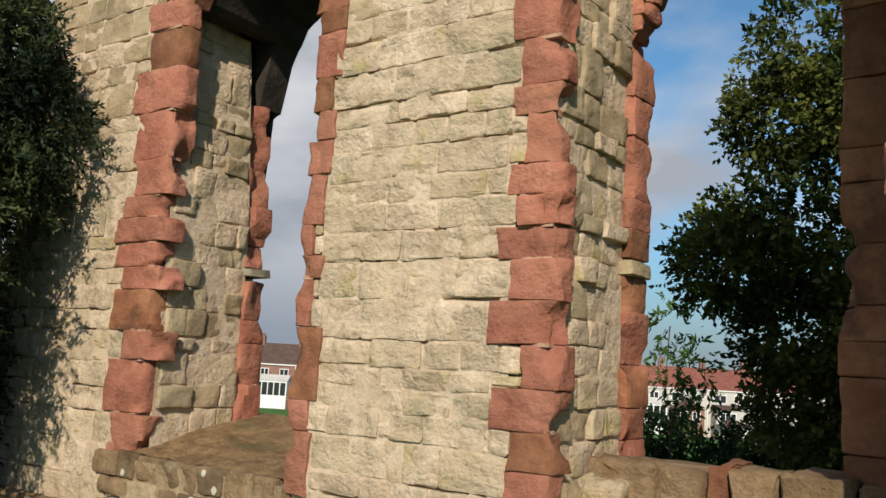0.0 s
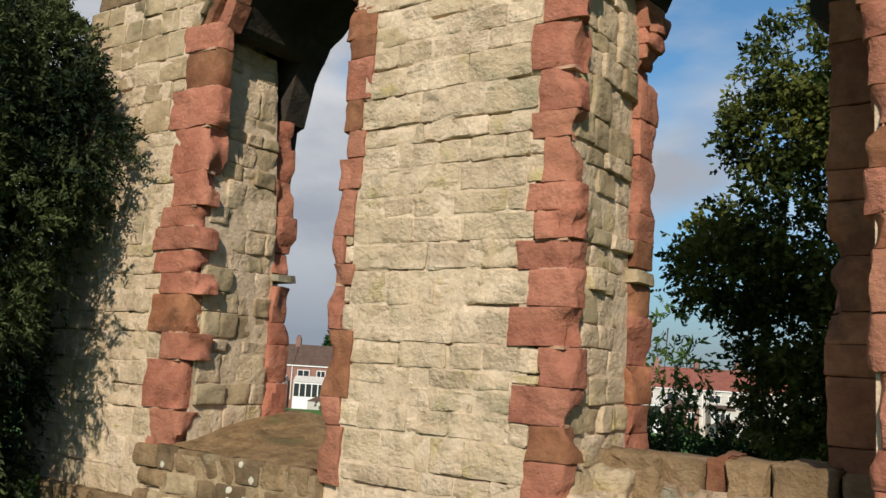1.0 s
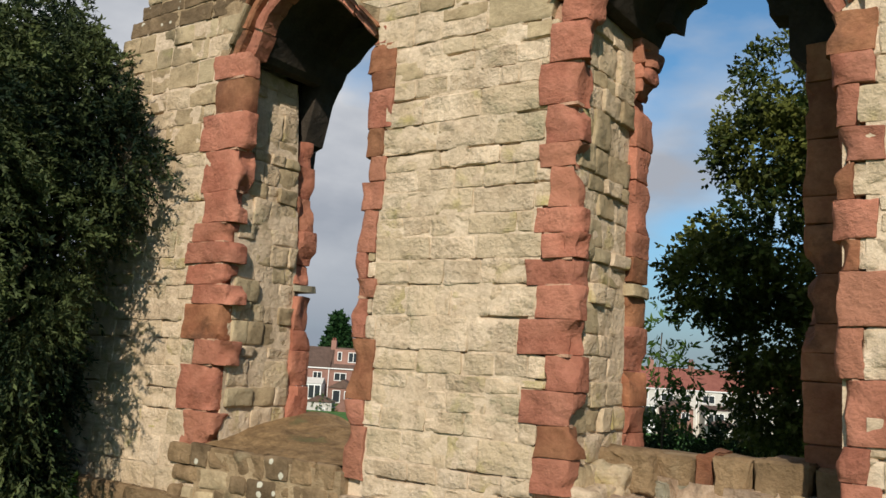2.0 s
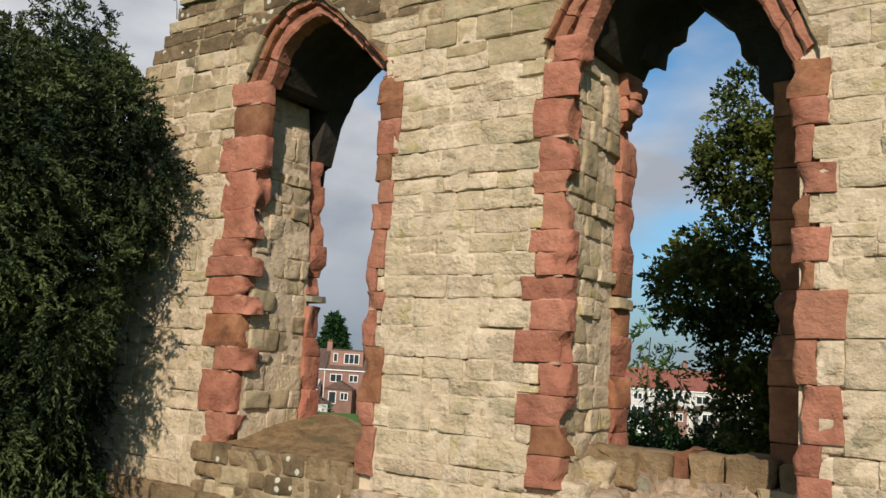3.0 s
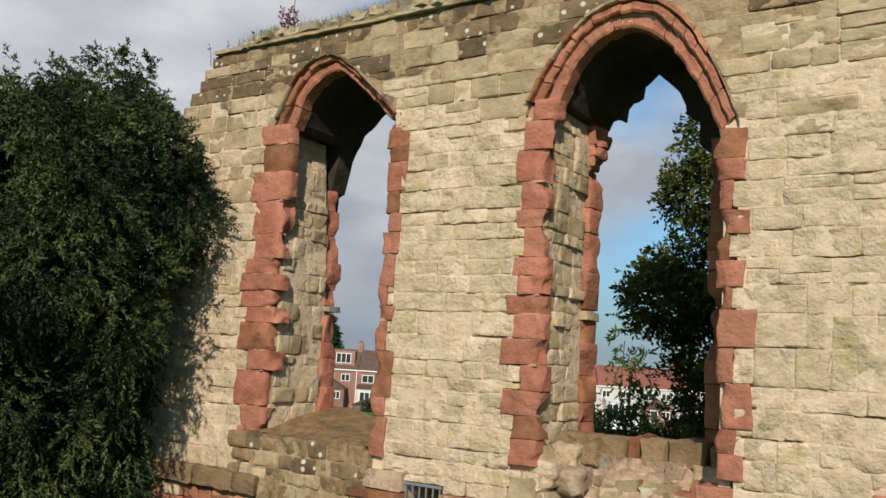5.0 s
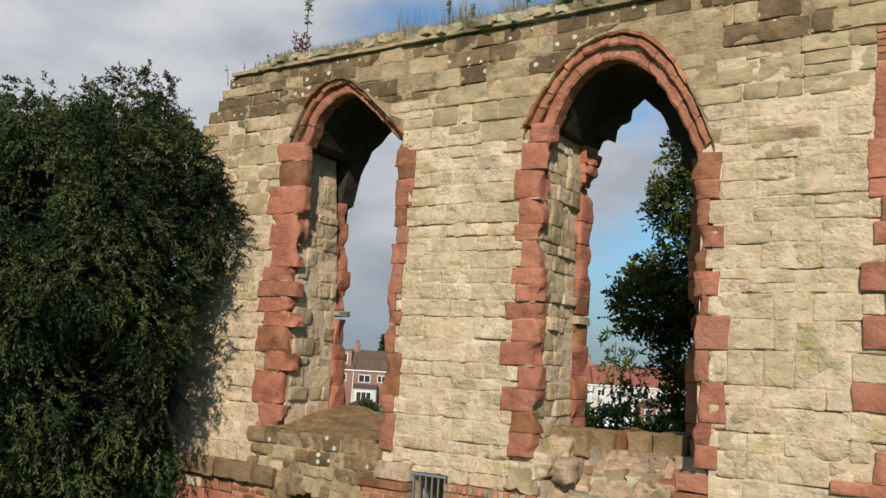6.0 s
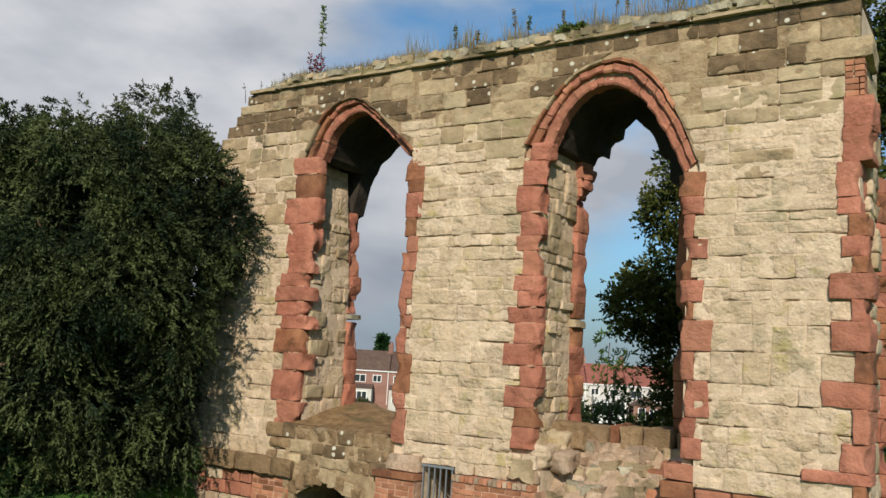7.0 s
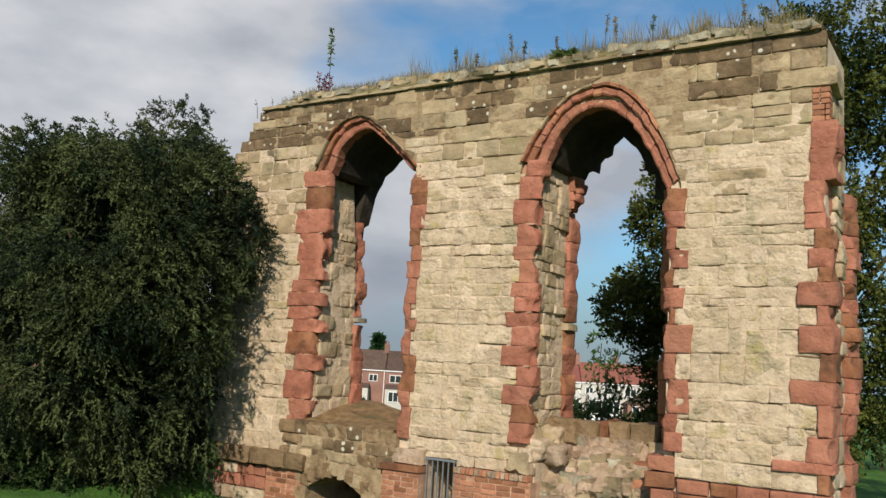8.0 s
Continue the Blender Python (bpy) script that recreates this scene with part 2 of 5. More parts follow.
def face_stone(name, quad, y, material, parent, depth=0.10, proud=0.014, rough=0.009):
    """A squared stone in a wall's face. quad: (x0, x1 at the bottom, x0, x1 at the top, z0, z1); its arrises are worn round, here more, there less."""
    xb0, xb1, xt0, xt1, z0, z1 = quad
    width, height = max(xb1 - xb0, xt1 - xt0), z1 - z0
    if width < 0.03 or height < 0.03:
        return None
    nu, nv = max(5, min(15, int(width / 0.036) + 3)), max(5, min(11, int(height / 0.034) + 3))
    iu, iv = min(0.012 / width, 0.2), min(0.011 / height, 0.2)
    us = [0.0] + [iu + (1 - 2 * iu) * i / (nu - 2) for i in range(nu - 1)] + [1.0]
    vs = [0.0] + [iv + (1 - 2 * iv) * i / (nv - 2) for i in range(nv - 1)] + [1.0]
    seed = rng.uniform(0, 99)
    tilt_u, tilt_v, out = rng.gauss(0, 0.003), rng.gauss(0, 0.004), proud + rng.gauss(0, 0.004)
    broken = rng.random() < 0.45                      # a stone that has lost a flake along its bed
    verts, faces = [], []
    for j, v in enumerate(vs):
        for i, u in enumerate(us):
            x = (xb0 + (xb1 - xb0) * u) * (1 - v) + (xt0 + (xt1 - xt0) * u) * v
            z = z0 + height * v
            du, dv = min(u, 1 - u) * width, min(v, 1 - v) * height
            q = Vector((x * 4 + seed, z * 5, seed))
            soft = noise.noise(q * 1.3)
            w = out + lay_of(x, z) + tilt_u * (u - 0.5) * 2 + tilt_v * (v - 0.5) * 2 + noise.noise(q * 0.8) * rough + noise.noise(Vector((x * 4, z * 22, seed))) * rough * 0.6 + noise.noise(Vector((x * 15, z * 17, seed))) * rough * 0.55
            reach = 0.011 + 0.024 * max(0.0, soft)
            worn = 0.004 + 0.050 * max(0.0, noise.noise(q * 0.9 + Vector((3, 1, 7))) - 0.03)
            near_ = reach - min(du, dv) + 0.5 * max(0.0, reach - max(du, dv))
            if near_ > 0:
                w -= worn * (near_ / reach) ** 2
            if broken:
                w -= min(0.02, 0.13 * max(0.0, noise.noise(Vector((x * 5 + seed, z * 8, 2))) - 0.10))
            if i in (0, len(us) - 1) or j in (0, len(vs) - 1):
                x += noise.noise(q * 1.1) * 0.012 + noise.noise(q * 3.1) * 0.008
                z += noise.noise(q * 1.2 + Vector((9, 3, 1))) * 0.011 + noise.noise(q * 3.3) * 0.007
                if i in (0, len(us) - 1) and j in (0, len(vs) - 1):
                    x += (0.010 if i == 0 else -0.010)
                    z += (0.008 if j == 0 else -0.008)
            verts.append((x, y - w, z))
    nu1 = len(us)
    for j in range(len(vs) - 1):
        for i in range(nu1 - 1):
            a = j * nu1 + i
            faces.append((a, a + 1, a + nu1 + 1, a + nu1))
    rim = [i for i in range(nu1)] + [j * nu1 + nu1 - 1 for j in range(1, len(vs))] + \
          [(len(vs) - 1) * nu1 + i for i in range(nu1 - 2, -1, -1)] + [j * nu1 for j in range(len(vs) - 2, 0, -1)]
    base = len(verts)
    for r in rim:
        vx, vy, vz = verts[r]
        verts.append((vx, vy + depth, vz))
    k = len(rim)
    for i in range(k):
        faces.append((rim[i], base + i, base + (i + 1) % k, rim[(i + 1) % k]))
    ob = solid(name, verts, faces, material, parent, smooth=True)
    ob.data.set_sharp_from_angle(angle=radians(32))
    return ob


def cube_grid(n):
    """Vertices and quads of a unit cube, each side cut n times, shared along the edges."""
    index, faces = {}, []

    def vid(p):
        return index.setdefault(p, len(index))
    for ax in range(3):
        for side in (0, n):
            for a in range(n):
                for b in range(n):
                    quad = []
                    for da, db in ((0, 0), (1, 0), (1, 1), (0, 1)):
                        p = [0, 0, 0]
                        p[ax], p[(ax + 1) % 3], p[(ax + 2) % 3] = side, a + da, b + db
                        quad.append(vid(tuple(p)))
                    faces.append(tuple(quad if side else quad[::-1]))
    return [tuple(c / n for c in p) for p in index], faces


GRID3, GRID4, GRID2, GRID6, GRID7, GRID9 = cube_grid(3), cube_grid(4), cube_grid(2), cube_grid(6), cube_grid(7), cube_grid(9)


def lump(name, x0, x1, y0, y1, z0, z1, material, parent, amp=0.02, round_=0.25, grid=GRID3, turn=0.0, smooth=True, label="", tight=True, chamfer=0.0, crease=45):
    """A rough stone: a box with worn, rounded edges and an uneven surface."""
    size, mid = Vector((x1 - x0, y1 - y0, z1 - z0)), Vector(((x0 + x1) / 2, (y0 + y1) / 2, (z0 + z1) / 2))
    seed, verts = Vector((rng.uniform(0, 90), rng.uniform(0, 90), 0)), []
    cz, sz = math.cos(turn), math.sin(turn)
    small = min(size)
    skew = min(amp * 1.1, small * 0.12)
    corner = [Vector((rng.uniform(-skew, skew), rng.uniform(-skew, skew), rng.uniform(-skew, skew) * 0.3)) for _ in range(8)]
    bevel = min(small * round_ * 0.5, 0.05)
    for p in grid[0]:
        c = [q * 2 - 1 for q in p]
        if tight:
            c = [q if abs(q) > 0.99 or abs(q) < 0.01 else math.copysign(0.90 if grid is not GRID6 or abs(q) > 0.5 else 0.45, q) for q in c]
        far = sum(1 for q in c if abs(q) > 0.99)
        inset = bevel * (0.0, 0.0, 0.30, 0.5)[far]
        d = Vector([c[i] * (size[i] / 2 - (inset if abs(c[i]) > 0.99 else 0)) for i in range(3)])
        for k in range(8):
            f = 1.0
            for i in range(3):
                f *= (1 + c[i]) / 2 if (k >> i) & 1 else (1 - c[i]) / 2
            d += corner[k] * f
        if chamfer and c[1] < -0.99 and c[0] * chamfer > 0:          # the arris worn back on that side of the front
            d.y += abs(chamfer) * (1.0 if abs(c[0]) > 0.99 else 0.3 if abs(c[0]) > 0.8 else 0.0) * (1 + noise.noise(seed + d * 4))
        d += wobble(mid + d + seed, amp * 0.55, 6.0) + wobble(mid + d + seed, amp * 0.5, 15.0)
        verts.append((mid.x + d.x * cz - d.y * sz, mid.y + d.x * sz + d.y * cz, mid.z + d.z))
    ob = solid(name, verts, grid[1], material, parent, label, smooth)
    if smooth:
        ob.data.set_sharp_from_angle(angle=radians(crease))
    return ob


def block(name, x0, x1, y0, y1, z0, z1, material, parent, worn=0, arris=0.06, amp=0.016, edge=0.012, grid=None, bite=0.34):
    """A squared stone laid tight against its neighbours. The wear runs on from one stone to the next;
    worn: the side (-1 or 1 along x) on which its front arris is rubbed away towards an opening."""
    grid = grid or GRID7
    half = Vector(((x1 - x0) / 2, (y1 - y0) / 2, (z1 - z0) / 2))
    mid = Vector(((x0 + x1) / 2, (y0 + y1) / 2, (z0 + z1) / 2))
    r = min(edge * rng.uniform(0.7, 1.4), min(half) * 0.5)
    lay = Vector((rng.gauss(0, 0.010 if worn else 0.008), rng.gauss(0, 0.005), 0))
    lean_ = rng.gauss(0, 0.035)
    widest = max(abs(p[0] * 2 - 1) for p in grid[0] if 0.001 < p[0] < 0.999)
    own = rng.uniform(0, 50)
    verts = []
    for p in grid[0]:
        d = Vector()
        for i in range(3):
            c = p[i] * 2 - 1
            inner = max(0.0, half[i] - r * 1.05)
            d[i] = math.copysign(half[i], c) if abs(c) > 0.99 else c / widest * inner
        core = Vector([max(-half[i] + r, min(half[i] - r, d[i])) for i in range(3)])
        off = d - core
        if off.length > r:
            d = core + off.normalized() * r
        at_ = mid + d
        if worn:
            rad = min(max(0.015, arris * (1 + 1.4 * noise.noise(Vector((at_.z * 2.3, 3, round(mid.x)))))), half.x * 0.9, half.y * 0.95)
            u, v = half.x - worn * d.x, d.y + half.y
            if u < rad and v < rad:
                dd = math.hypot(rad - u, rad - v)
                if dd > rad:
                    u, v = rad - (rad - u) * rad / dd, rad - (rad - v) * rad / dd
                    d.x, d.y = worn * (half.x - u), v - half.y
            hole = min(0.085, max(0.0, noise.noise(Vector((at_.x * 2.5, at_.y * 3, at_.z * 3.3 + 7))) - 0.05) * bite) * max(0.0, 1 - u / 0.20)
            d.x -= worn * hole
            d.y += hole * 0.5 * max(0.0, 1 - v / 0.12) + min(0.02, 0.10 * max(0.0, noise.noise(at_ * 5.5 + Vector((0, own, 0))) - 0.12)) * max(0.0, 1 - v / 0.1)
        n3 = noise.noise_vector(at_ * 2.6) * amp * 0.9 + noise.noise_vector(at_ * 7 + Vector((own, 0, 0))) * amp * 0.7 + noise.noise_vector(at_ * 17) * amp * 0.3
        n3.z *= 0.35
        n3.y *= 0.4 if worn else 1.0
        if worn:
            n3.y -= lay_of(at_.x, at_.z)
        d += n3 + lay + Vector((0, lean_ * d.x * 0.4, lean_ * d.x * 0.4))
        verts.append(tuple(mid + d))
    ob = solid(name, verts, grid[1], material, parent, "", True)
    ob.data.set_sharp_from_angle(angle=radians(42))
    return ob


def slab_strip(name, xs, lo, hi, y0, y1, material, parent=None):
    """A wall piece whose lower and upper edges follow lo(x) and hi(x)."""
    verts, faces = [], []
    for x in xs:
        verts += [(x, y0, lo(x)), (x, y0, hi(x)), (x, y1, hi(x)), (x, y1, lo(x))]
    for i in range(len(xs) - 1):
        a, b = 4 * i, 4 * i + 4
        faces += [(a, b, b + 1, a + 1), (a + 1, b + 1, b + 2, a + 2), (a + 2, b + 2, b + 3, a + 3), (a + 3, b + 3, b, a)]
    faces += [(0, 1, 2, 3), tuple(4 * len(xs) - 4 + i for i in (3, 2, 1, 0))]
    return solid(name, verts, faces, material, parent)


def steps(a, b, n):
    return [a + (b - a) * i / n for i in range(n + 1)]


def structure(ob, label, category):
    return tagged(ob, label, category, kind="structure")


# ---- the ruin: shape of its openings and edges ----
DEPTH = 1.47


def pointed(apex, left, right, pl, pr):
    """A worn two-sided arch: x and z from s in -1..1, and the height over x."""
    def at(s):
        if s < 0:
            return apex[0] + s * (apex[0] - left[0]), left[1] + (apex[1] - left[1]) * (1 - abs(s) ** pl)
        return apex[0] + s * (right[0] - apex[0]), right[1] + (apex[1] - right[1]) * (1 - s ** pr)

    def over(x):
        s = (x - apex[0]) / ((apex[0] - left[0]) if x < apex[0] else (right[0] - apex[0]))
        return at(max(-1.0, min(1.0, s)))[1]

    def side(z, sign):
        foot, p = (left, pl) if sign < 0 else (right, pr)
        f = (z - foot[1]) / (apex[1] - foot[1])
        if f >= 1:
            return None
        s = (1 - max(0.0, f)) ** (1 / p)
        return at(sign * s)[0]
    return at, over, side


IN_L = pointed((-1.68, 6.05), (-2.43, 5.36), (-0.79, 5.30), 3.0, 1.2)
HOOD_L = pointed((-1.76, 6.28), (-2.74, 5.40), (-0.64, 5.34), 2.9, 1.33)
IN_R = pointed((2.22, 5.97), (1.47, 5.24), (3.22, 4.76), 2.5, 2.0)
HOOD_R = pointed((2.25, 6.28), (1.12, 5.28), (3.40, 4.90), 2.3, 2.4)

LEFT_EDGE = [(-1.2, -5.1), (5.0, -4.82), (5.2, -4.76), (5.5, -4.64), (5.8, -4.48), (6.05, -4.30), (6.25, -4.18), (6.42, -4.02), (6.62, -3.98)]


def left_edge(z):
    for (z0, xa), (z1, xb) in zip(LEFT_EDGE, LEFT_EDGE[1:]):
        if z <= z1:
            return xa + (xb - xa) * (z - z0) / (z1 - z0)
    return LEFT_EDGE[-1][1]


# stones of the jambs and of the end quoin: (bottom, top, from x, to x)
LJ = [(5.15, 5.42, -2.92, -2.38), (4.77, 5.14, -2.85, -2.34), (4.38, 4.77, -3.04, -2.31), (3.94, 4.38, -2.93, -2.38), (3.61, 3.94, -2.88, -2.38),
      (3.41, 3.61, -3.0, -2.48), (3.19, 3.41, -3.07, -2.30), (2.97, 3.18, -3.04, -2.44), (2.77, 2.97, -2.91, -2.27), (2.41, 2.77, -3.04, -2.48),
      (2.16, 2.41, -2.83, -2.34), (1.71, 2.16, -3.02, -2.53), (1.34, 1.70, -2.87, -2.38)]
LR = [(5.19, 5.36, -0.80, -0.60), (4.92, 5.19, -0.82, -0.46), (4.74, 4.92, -0.72, -0.44), (4.38, 4.74, -0.80, -0.45), (4.12, 4.38, -0.71, -0.53),
      (3.89, 4.12, -0.63, -0.47), (3.63, 3.89, -0.79, -0.49), (3.25, 3.63, -0.73, -0.53), (3.02, 3.25, -0.72, -0.62), (2.85, 3.02, -0.79, -0.52),
      (2.49, 2.84, -0.79, -0.59), (1.96, 2.49, -0.75, -0.46), (1.74, 1.96, -0.73, -0.54), (1.28, 1.74, -0.73, -0.48)]
RJ = [(5.05, 5.29, 1.20, 1.50), (4.72, 5.05, 1.13, 1.52), (4.38, 4.72, 1.05, 1.48), (4.07, 4.38, 1.12, 1.46), (3.88, 4.07, 1.06, 1.41),
      (3.56, 3.88, 1.2, 1.42), (3.36, 3.56, 1.05, 1.43), (3.16, 3.36, 1.13, 1.50), (2.95, 3.16, 0.99, 1.46), (2.69, 2.95, 1.1, 1.53),
      (2.42, 2.69, 0.96, 1.47), (2.15, 2.42, 1.21, 1.52), (1.9, 2.15, 1.0, 1.48), (1.66, 1.90, 1.16, 1.52), (1.39, 1.66, 1.14, 1.47)]
RR = [(4.46, 4.76, 3.16, 3.5), (4.25, 4.46, 3.21, 3.48), (3.97, 4.25, 3.23, 3.37), (3.74, 3.97, 3.25, 3.54), (3.49, 3.74, 3.23, 3.34),
      (3.24, 3.49, 3.2, 3.5), (3.04, 3.24, 3.26, 3.37), (2.68, 3.04, 3.22, 3.58), (2.36, 2.68, 3.2, 3.39), (1.95, 2.36, 3.28, 3.57),
      (1.73, 1.95, 3.25, 3.42), (1.50, 1.73, 3.28, 3.5)]
RQ = [(5.13, 5.46, 4.94, 5.25), (4.75, 5.13, 4.92, 5.23), (4.37, 4.75, 4.88, 5.11), (4.18, 4.37, 4.9, 5.13), (3.95, 4.18, 5.01, 5.21),
      (3.73, 3.95, 4.92, 5.17), (3.56, 3.73, 5.04, 5.19), (3.29, 3.56, 4.81, 5.24), (3.06, 3.29, 5.03, 5.22), (2.75, 3.06, 4.83, 5.21),
      (2.43, 2.75, 5.07, 5.25), (2.17, 2.43, 4.74, 5.22), (1.82, 2.17, 5.03, 5.21), (1.53, 1.82, 4.9, 5.19), (1.41, 1.53, 4.54, 5.20), (1.19, 1.41, 5.06, 5.18)]


def evened(jamb, keep0, keep1):
    """Wear takes the teeth off a jamb: its stones' ends drawn towards their mean."""
    m0, m1 = sum(s[2] for s in jamb) / len(jamb), sum(s[3] for s in jamb) / len(jamb)
    return [(z0, z1, m0 + (x0 - m0) * keep0, m1 + (x1 - m1) * keep1) for z0, z1, x0, x1 in jamb]


LJ, RJ, LR, RR = evened(LJ, 0.95, 0.6), evened(RJ, 1.0, 0.6), evened(LR, 0.6, 0.9), evened(RR, 0.5, 1.0)

# ---- the ruin: mortar cores ----
wall_left = structure(slab_strip("wall_left", steps(-4.75, -2.86, 24), lambda x: -1.2,
                                 lambda x: 6.56 if x > -3.9 else max(4.8, 6.5 - (-3.9 - x) * 1.65), 0.06, DEPTH, MORTAR),
                      "ruined wall end of buff sandstone blocks, its edge crumbling away", "wall")
wall_pier = structure(slab_strip("wall_pier", [-0.70, 1.10], lambda x: 1.13, lambda x: 6.56, 0.06, DEPTH, MORTAR),
                      "pier of pale buff sandstone blocks between two tall windows", "wall")
wall_right = structure(slab_strip("wall_right", [3.27, 5.10], lambda x: -1.2, lambda x: 6.56, 0.06, DEPTH, MORTAR),
                       "sunlit wall of buff sandstone blocks with red quoins", "wall")
arch_left = structure(slab_strip("wall_over_arch_left", steps(-2.58, -0.70, 30), lambda x: IN_L[1](x) + 0.07, lambda x: 6.56, 0.25, DEPTH, MORTAR),
                      "weathered masonry over the smaller pointed window arch", "wall")
arch_right = structure(slab_strip("wall_over_arch_right", steps(1.30, 3.27, 30), lambda x: IN_R[1](x) + 0.07, lambda x: 6.56, 0.25, DEPTH, MORTAR),
                       "weathered masonry over the wider pointed window arch", "wall")


slab_strip("face_mortar", steps(-2.95, -0.58, 40), lambda x: HOOD_L[1](x) - 0.05, lambda x: 6.56, -0.006, 0.25, GREYMORTAR, arch_left)
slab_strip("face_mortar", steps(1.05, 3.48, 40), lambda x: HOOD_R[1](x) - 0.05, lambda x: 6.56, -0.006, 0.25, GREYMORTAR, arch_right)
slab_strip("ring_mortar", steps(-2.42, -0.80, 40), lambda x: IN_L[1](x) + 0.05, lambda x: HOOD_L[1](x), 0.075, 0.25, MORTAR, arch_left)
slab_strip("ring_mortar", steps(1.48, 3.20, 40), lambda x: IN_R[1](x) + 0.05, lambda x: HOOD_R[1](x), 0.075, 0.25, MORTAR, arch_right)


def tudor(x):
    """The low dark arch under the window: its soffit, or the ground beside it."""
    s = abs((x + 1.80) / 0.58)
    return 0.62 - 0.26 * s ** 1.3 if s < 1 else -1.2


sill_wall = structure(slab_strip("wall_under_window_left", steps(-2.58, -0.70, 40), tudor, lambda x: 1.33, -0.045, DEPTH, GREYMORTAR),
                      "dark patched rubble below the window, over a low arched doorway", "wall")
plinth = structure(slab_strip("wall_plinth", [-0.70, -0.17], lambda x: -1.2, lambda x: 1.14, 0.05, DEPTH, MORTAR),
                   "base of the pier, patched with red brick round a grated opening", "wall")
solid("mortar_core", *(lambda b: (b[0], b[1]))((
    [(x, y, z) for x in (0.34, 1.52) for y in (0.05, DEPTH) for z in (-1.2, 1.14)],
    [(0, 1, 3, 2), (4, 6, 7, 5), (0, 4, 5, 1), (2, 3, 7, 6), (1, 5, 7, 3), (0, 2, 6, 4)])), MORTAR, plinth)
# Added dark sheets close the openings, so that their insides look shaded.
solid("cellar_back", [(-0.2, 1.2, -1.2), (0.4, 1.2, -1.2), (0.4, 1.2, 1.2), (-0.2, 1.2, 1.2)], [(0, 1, 2, 3)], OPENING_SHADE, plinth)
solid("cellar_back", [(-2.6, 1.46, -1.2), (-1.0, 1.46, -1.2), (-1.0, 1.46, 0.8), (-2.6, 1.46, 0.8)], [(0, 1, 2, 3)], OPENING_SHADE, sill_wall)
solid("cellar_floor", [(-2.6, 0.0, -0.4), (1.5, 0.0, -0.4), (1.5, 1.46, -0.4), (-2.6, 1.46, -0.4)], [(0, 1, 2, 3)], OPENING_SHADE, sill_wall)
rubble_wall = structure(slab_strip("wall_under_window_right", steps(1.52, 3.27, 20), lambda x: -1.2, lambda x: 1.0, 0.55, DEPTH, MORTAR),
                        "broken rubble core below the wide window, its facing robbed", "wall")
slab_strip("core_step", [1.30, 3.27], lambda x: 1.0, lambda x: 1.45, 0.85, DEPTH, MORTAR, rubble_wall)

# ---- uneven pointing that laps over the stones' edges ----
COURSES_A = [0.86, 1.11, 1.42, 1.68, 1.90, 2.12, 2.40, 2.59, 2.81, 2.97, 3.25, 3.55, 3.86, 4.16, 4.39, 4.71, 4.90, 5.14, 5.42, 5.66, 5.87, 6.08, 6.24, 6.40, 6.57]
COURSES_B = [1.15, 1.33, 1.48, 1.74, 1.93, 2.09, 2.23, 2.41, 2.70, 2.96, 3.17, 3.37, 3.54, 3.77, 3.95, 4.11, 4.36, 4.60, 4.78, 4.96, 5.11, 5.39, 5.64, 5.90, 6.14, 6.36, 6.57]
COURSES_C = [1.19, 1.44, 1.70, 1.89, 2.15, 2.35, 2.70, 3.00, 3.27, 3.51, 3.77, 3.99, 4.24, 4.42, 4.63, 4.81, 5.09, 5.27, 5.45, 5.71, 5.88, 6.12, 6.36, 6.57]


def pointing(parent, x0, x1, z0, z1, courses, mix=None):
    """Mortar between the stones; along some stretches of a bed it has fallen out and left a dark slot."""
    beds = [c for c in courses if z0 < c < z1]
    us = steps(x0, x1, max(4, int((x1 - x0) / 0.028)))
    vs = sorted(set(v for v in steps(z0, z1, max(4, int((z1 - z0) / 0.04))) if all(abs(v - c) > 0.022 for c in beds)) | {c + d for c in beds for d in (-0.017, -0.009, 0.009, 0.017)})
    w, verts = len(us), []
    for v in vs:
        near_ = min((abs(v - c), c) for c in beds) if beds else (1, 0)
        for u in us:
            y = -0.0045 - lay_of(u, v) - 0.006 * noise.noise(Vector((u * 3, v * 3, 2))) - 0.005 * noise.noise(Vector((u * 13, v * 13, 6)))
            if near_[0] < 0.011 and noise.noise(Vector((u * 1.9, near_[1] * 7, 11))) > 0.10:
                y = 0.05
            verts.append((u, y, v))
    solid("pointing", verts, [(j * w + i, j * w + i + 1, (j + 1) * w + i + 1, (j + 1) * w + i) for j in range(len(vs) - 1) for i in range(w - 1)], mix or MORTAR, parent, smooth=True)


pointing(wall_left, -4.45, -2.84, 0.9, 5.9, COURSES_A)
pointing(wall_left, -3.95, -2.84, 5.9, 6.55, COURSES_A, GREYMORTAR)
pointing(wall_pier, -0.52, 1.12, 1.15, 5.3, COURSES_B)
pointing(wall_pier, -0.62, 1.10, 5.3, 5.7, COURSES_B)
pointing(wall_pier, -0.95, 1.30, 5.7, 6.27, COURSES_B, GREYMORTAR)
pointing(wall_pier, -2.95, 5.05, 6.27, 6.55, COURSES_B, GREYMORTAR)
pointing(wall_right, 3.42, 5.06, 1.2, 5.75, COURSES_C)
pointing(wall_right, 3.30, 5.06, 5.75, 6.27, COURSES_C, GREYMORTAR)

# ---- coursed blocks ----
def jamb_edge(jamb, z0, z1, col, pick):
    xs = [b[col] for b in jamb if b[0] < z1 - 0.015 and b[1] > z0 + 0.015]
    return pick(xs) if xs else None


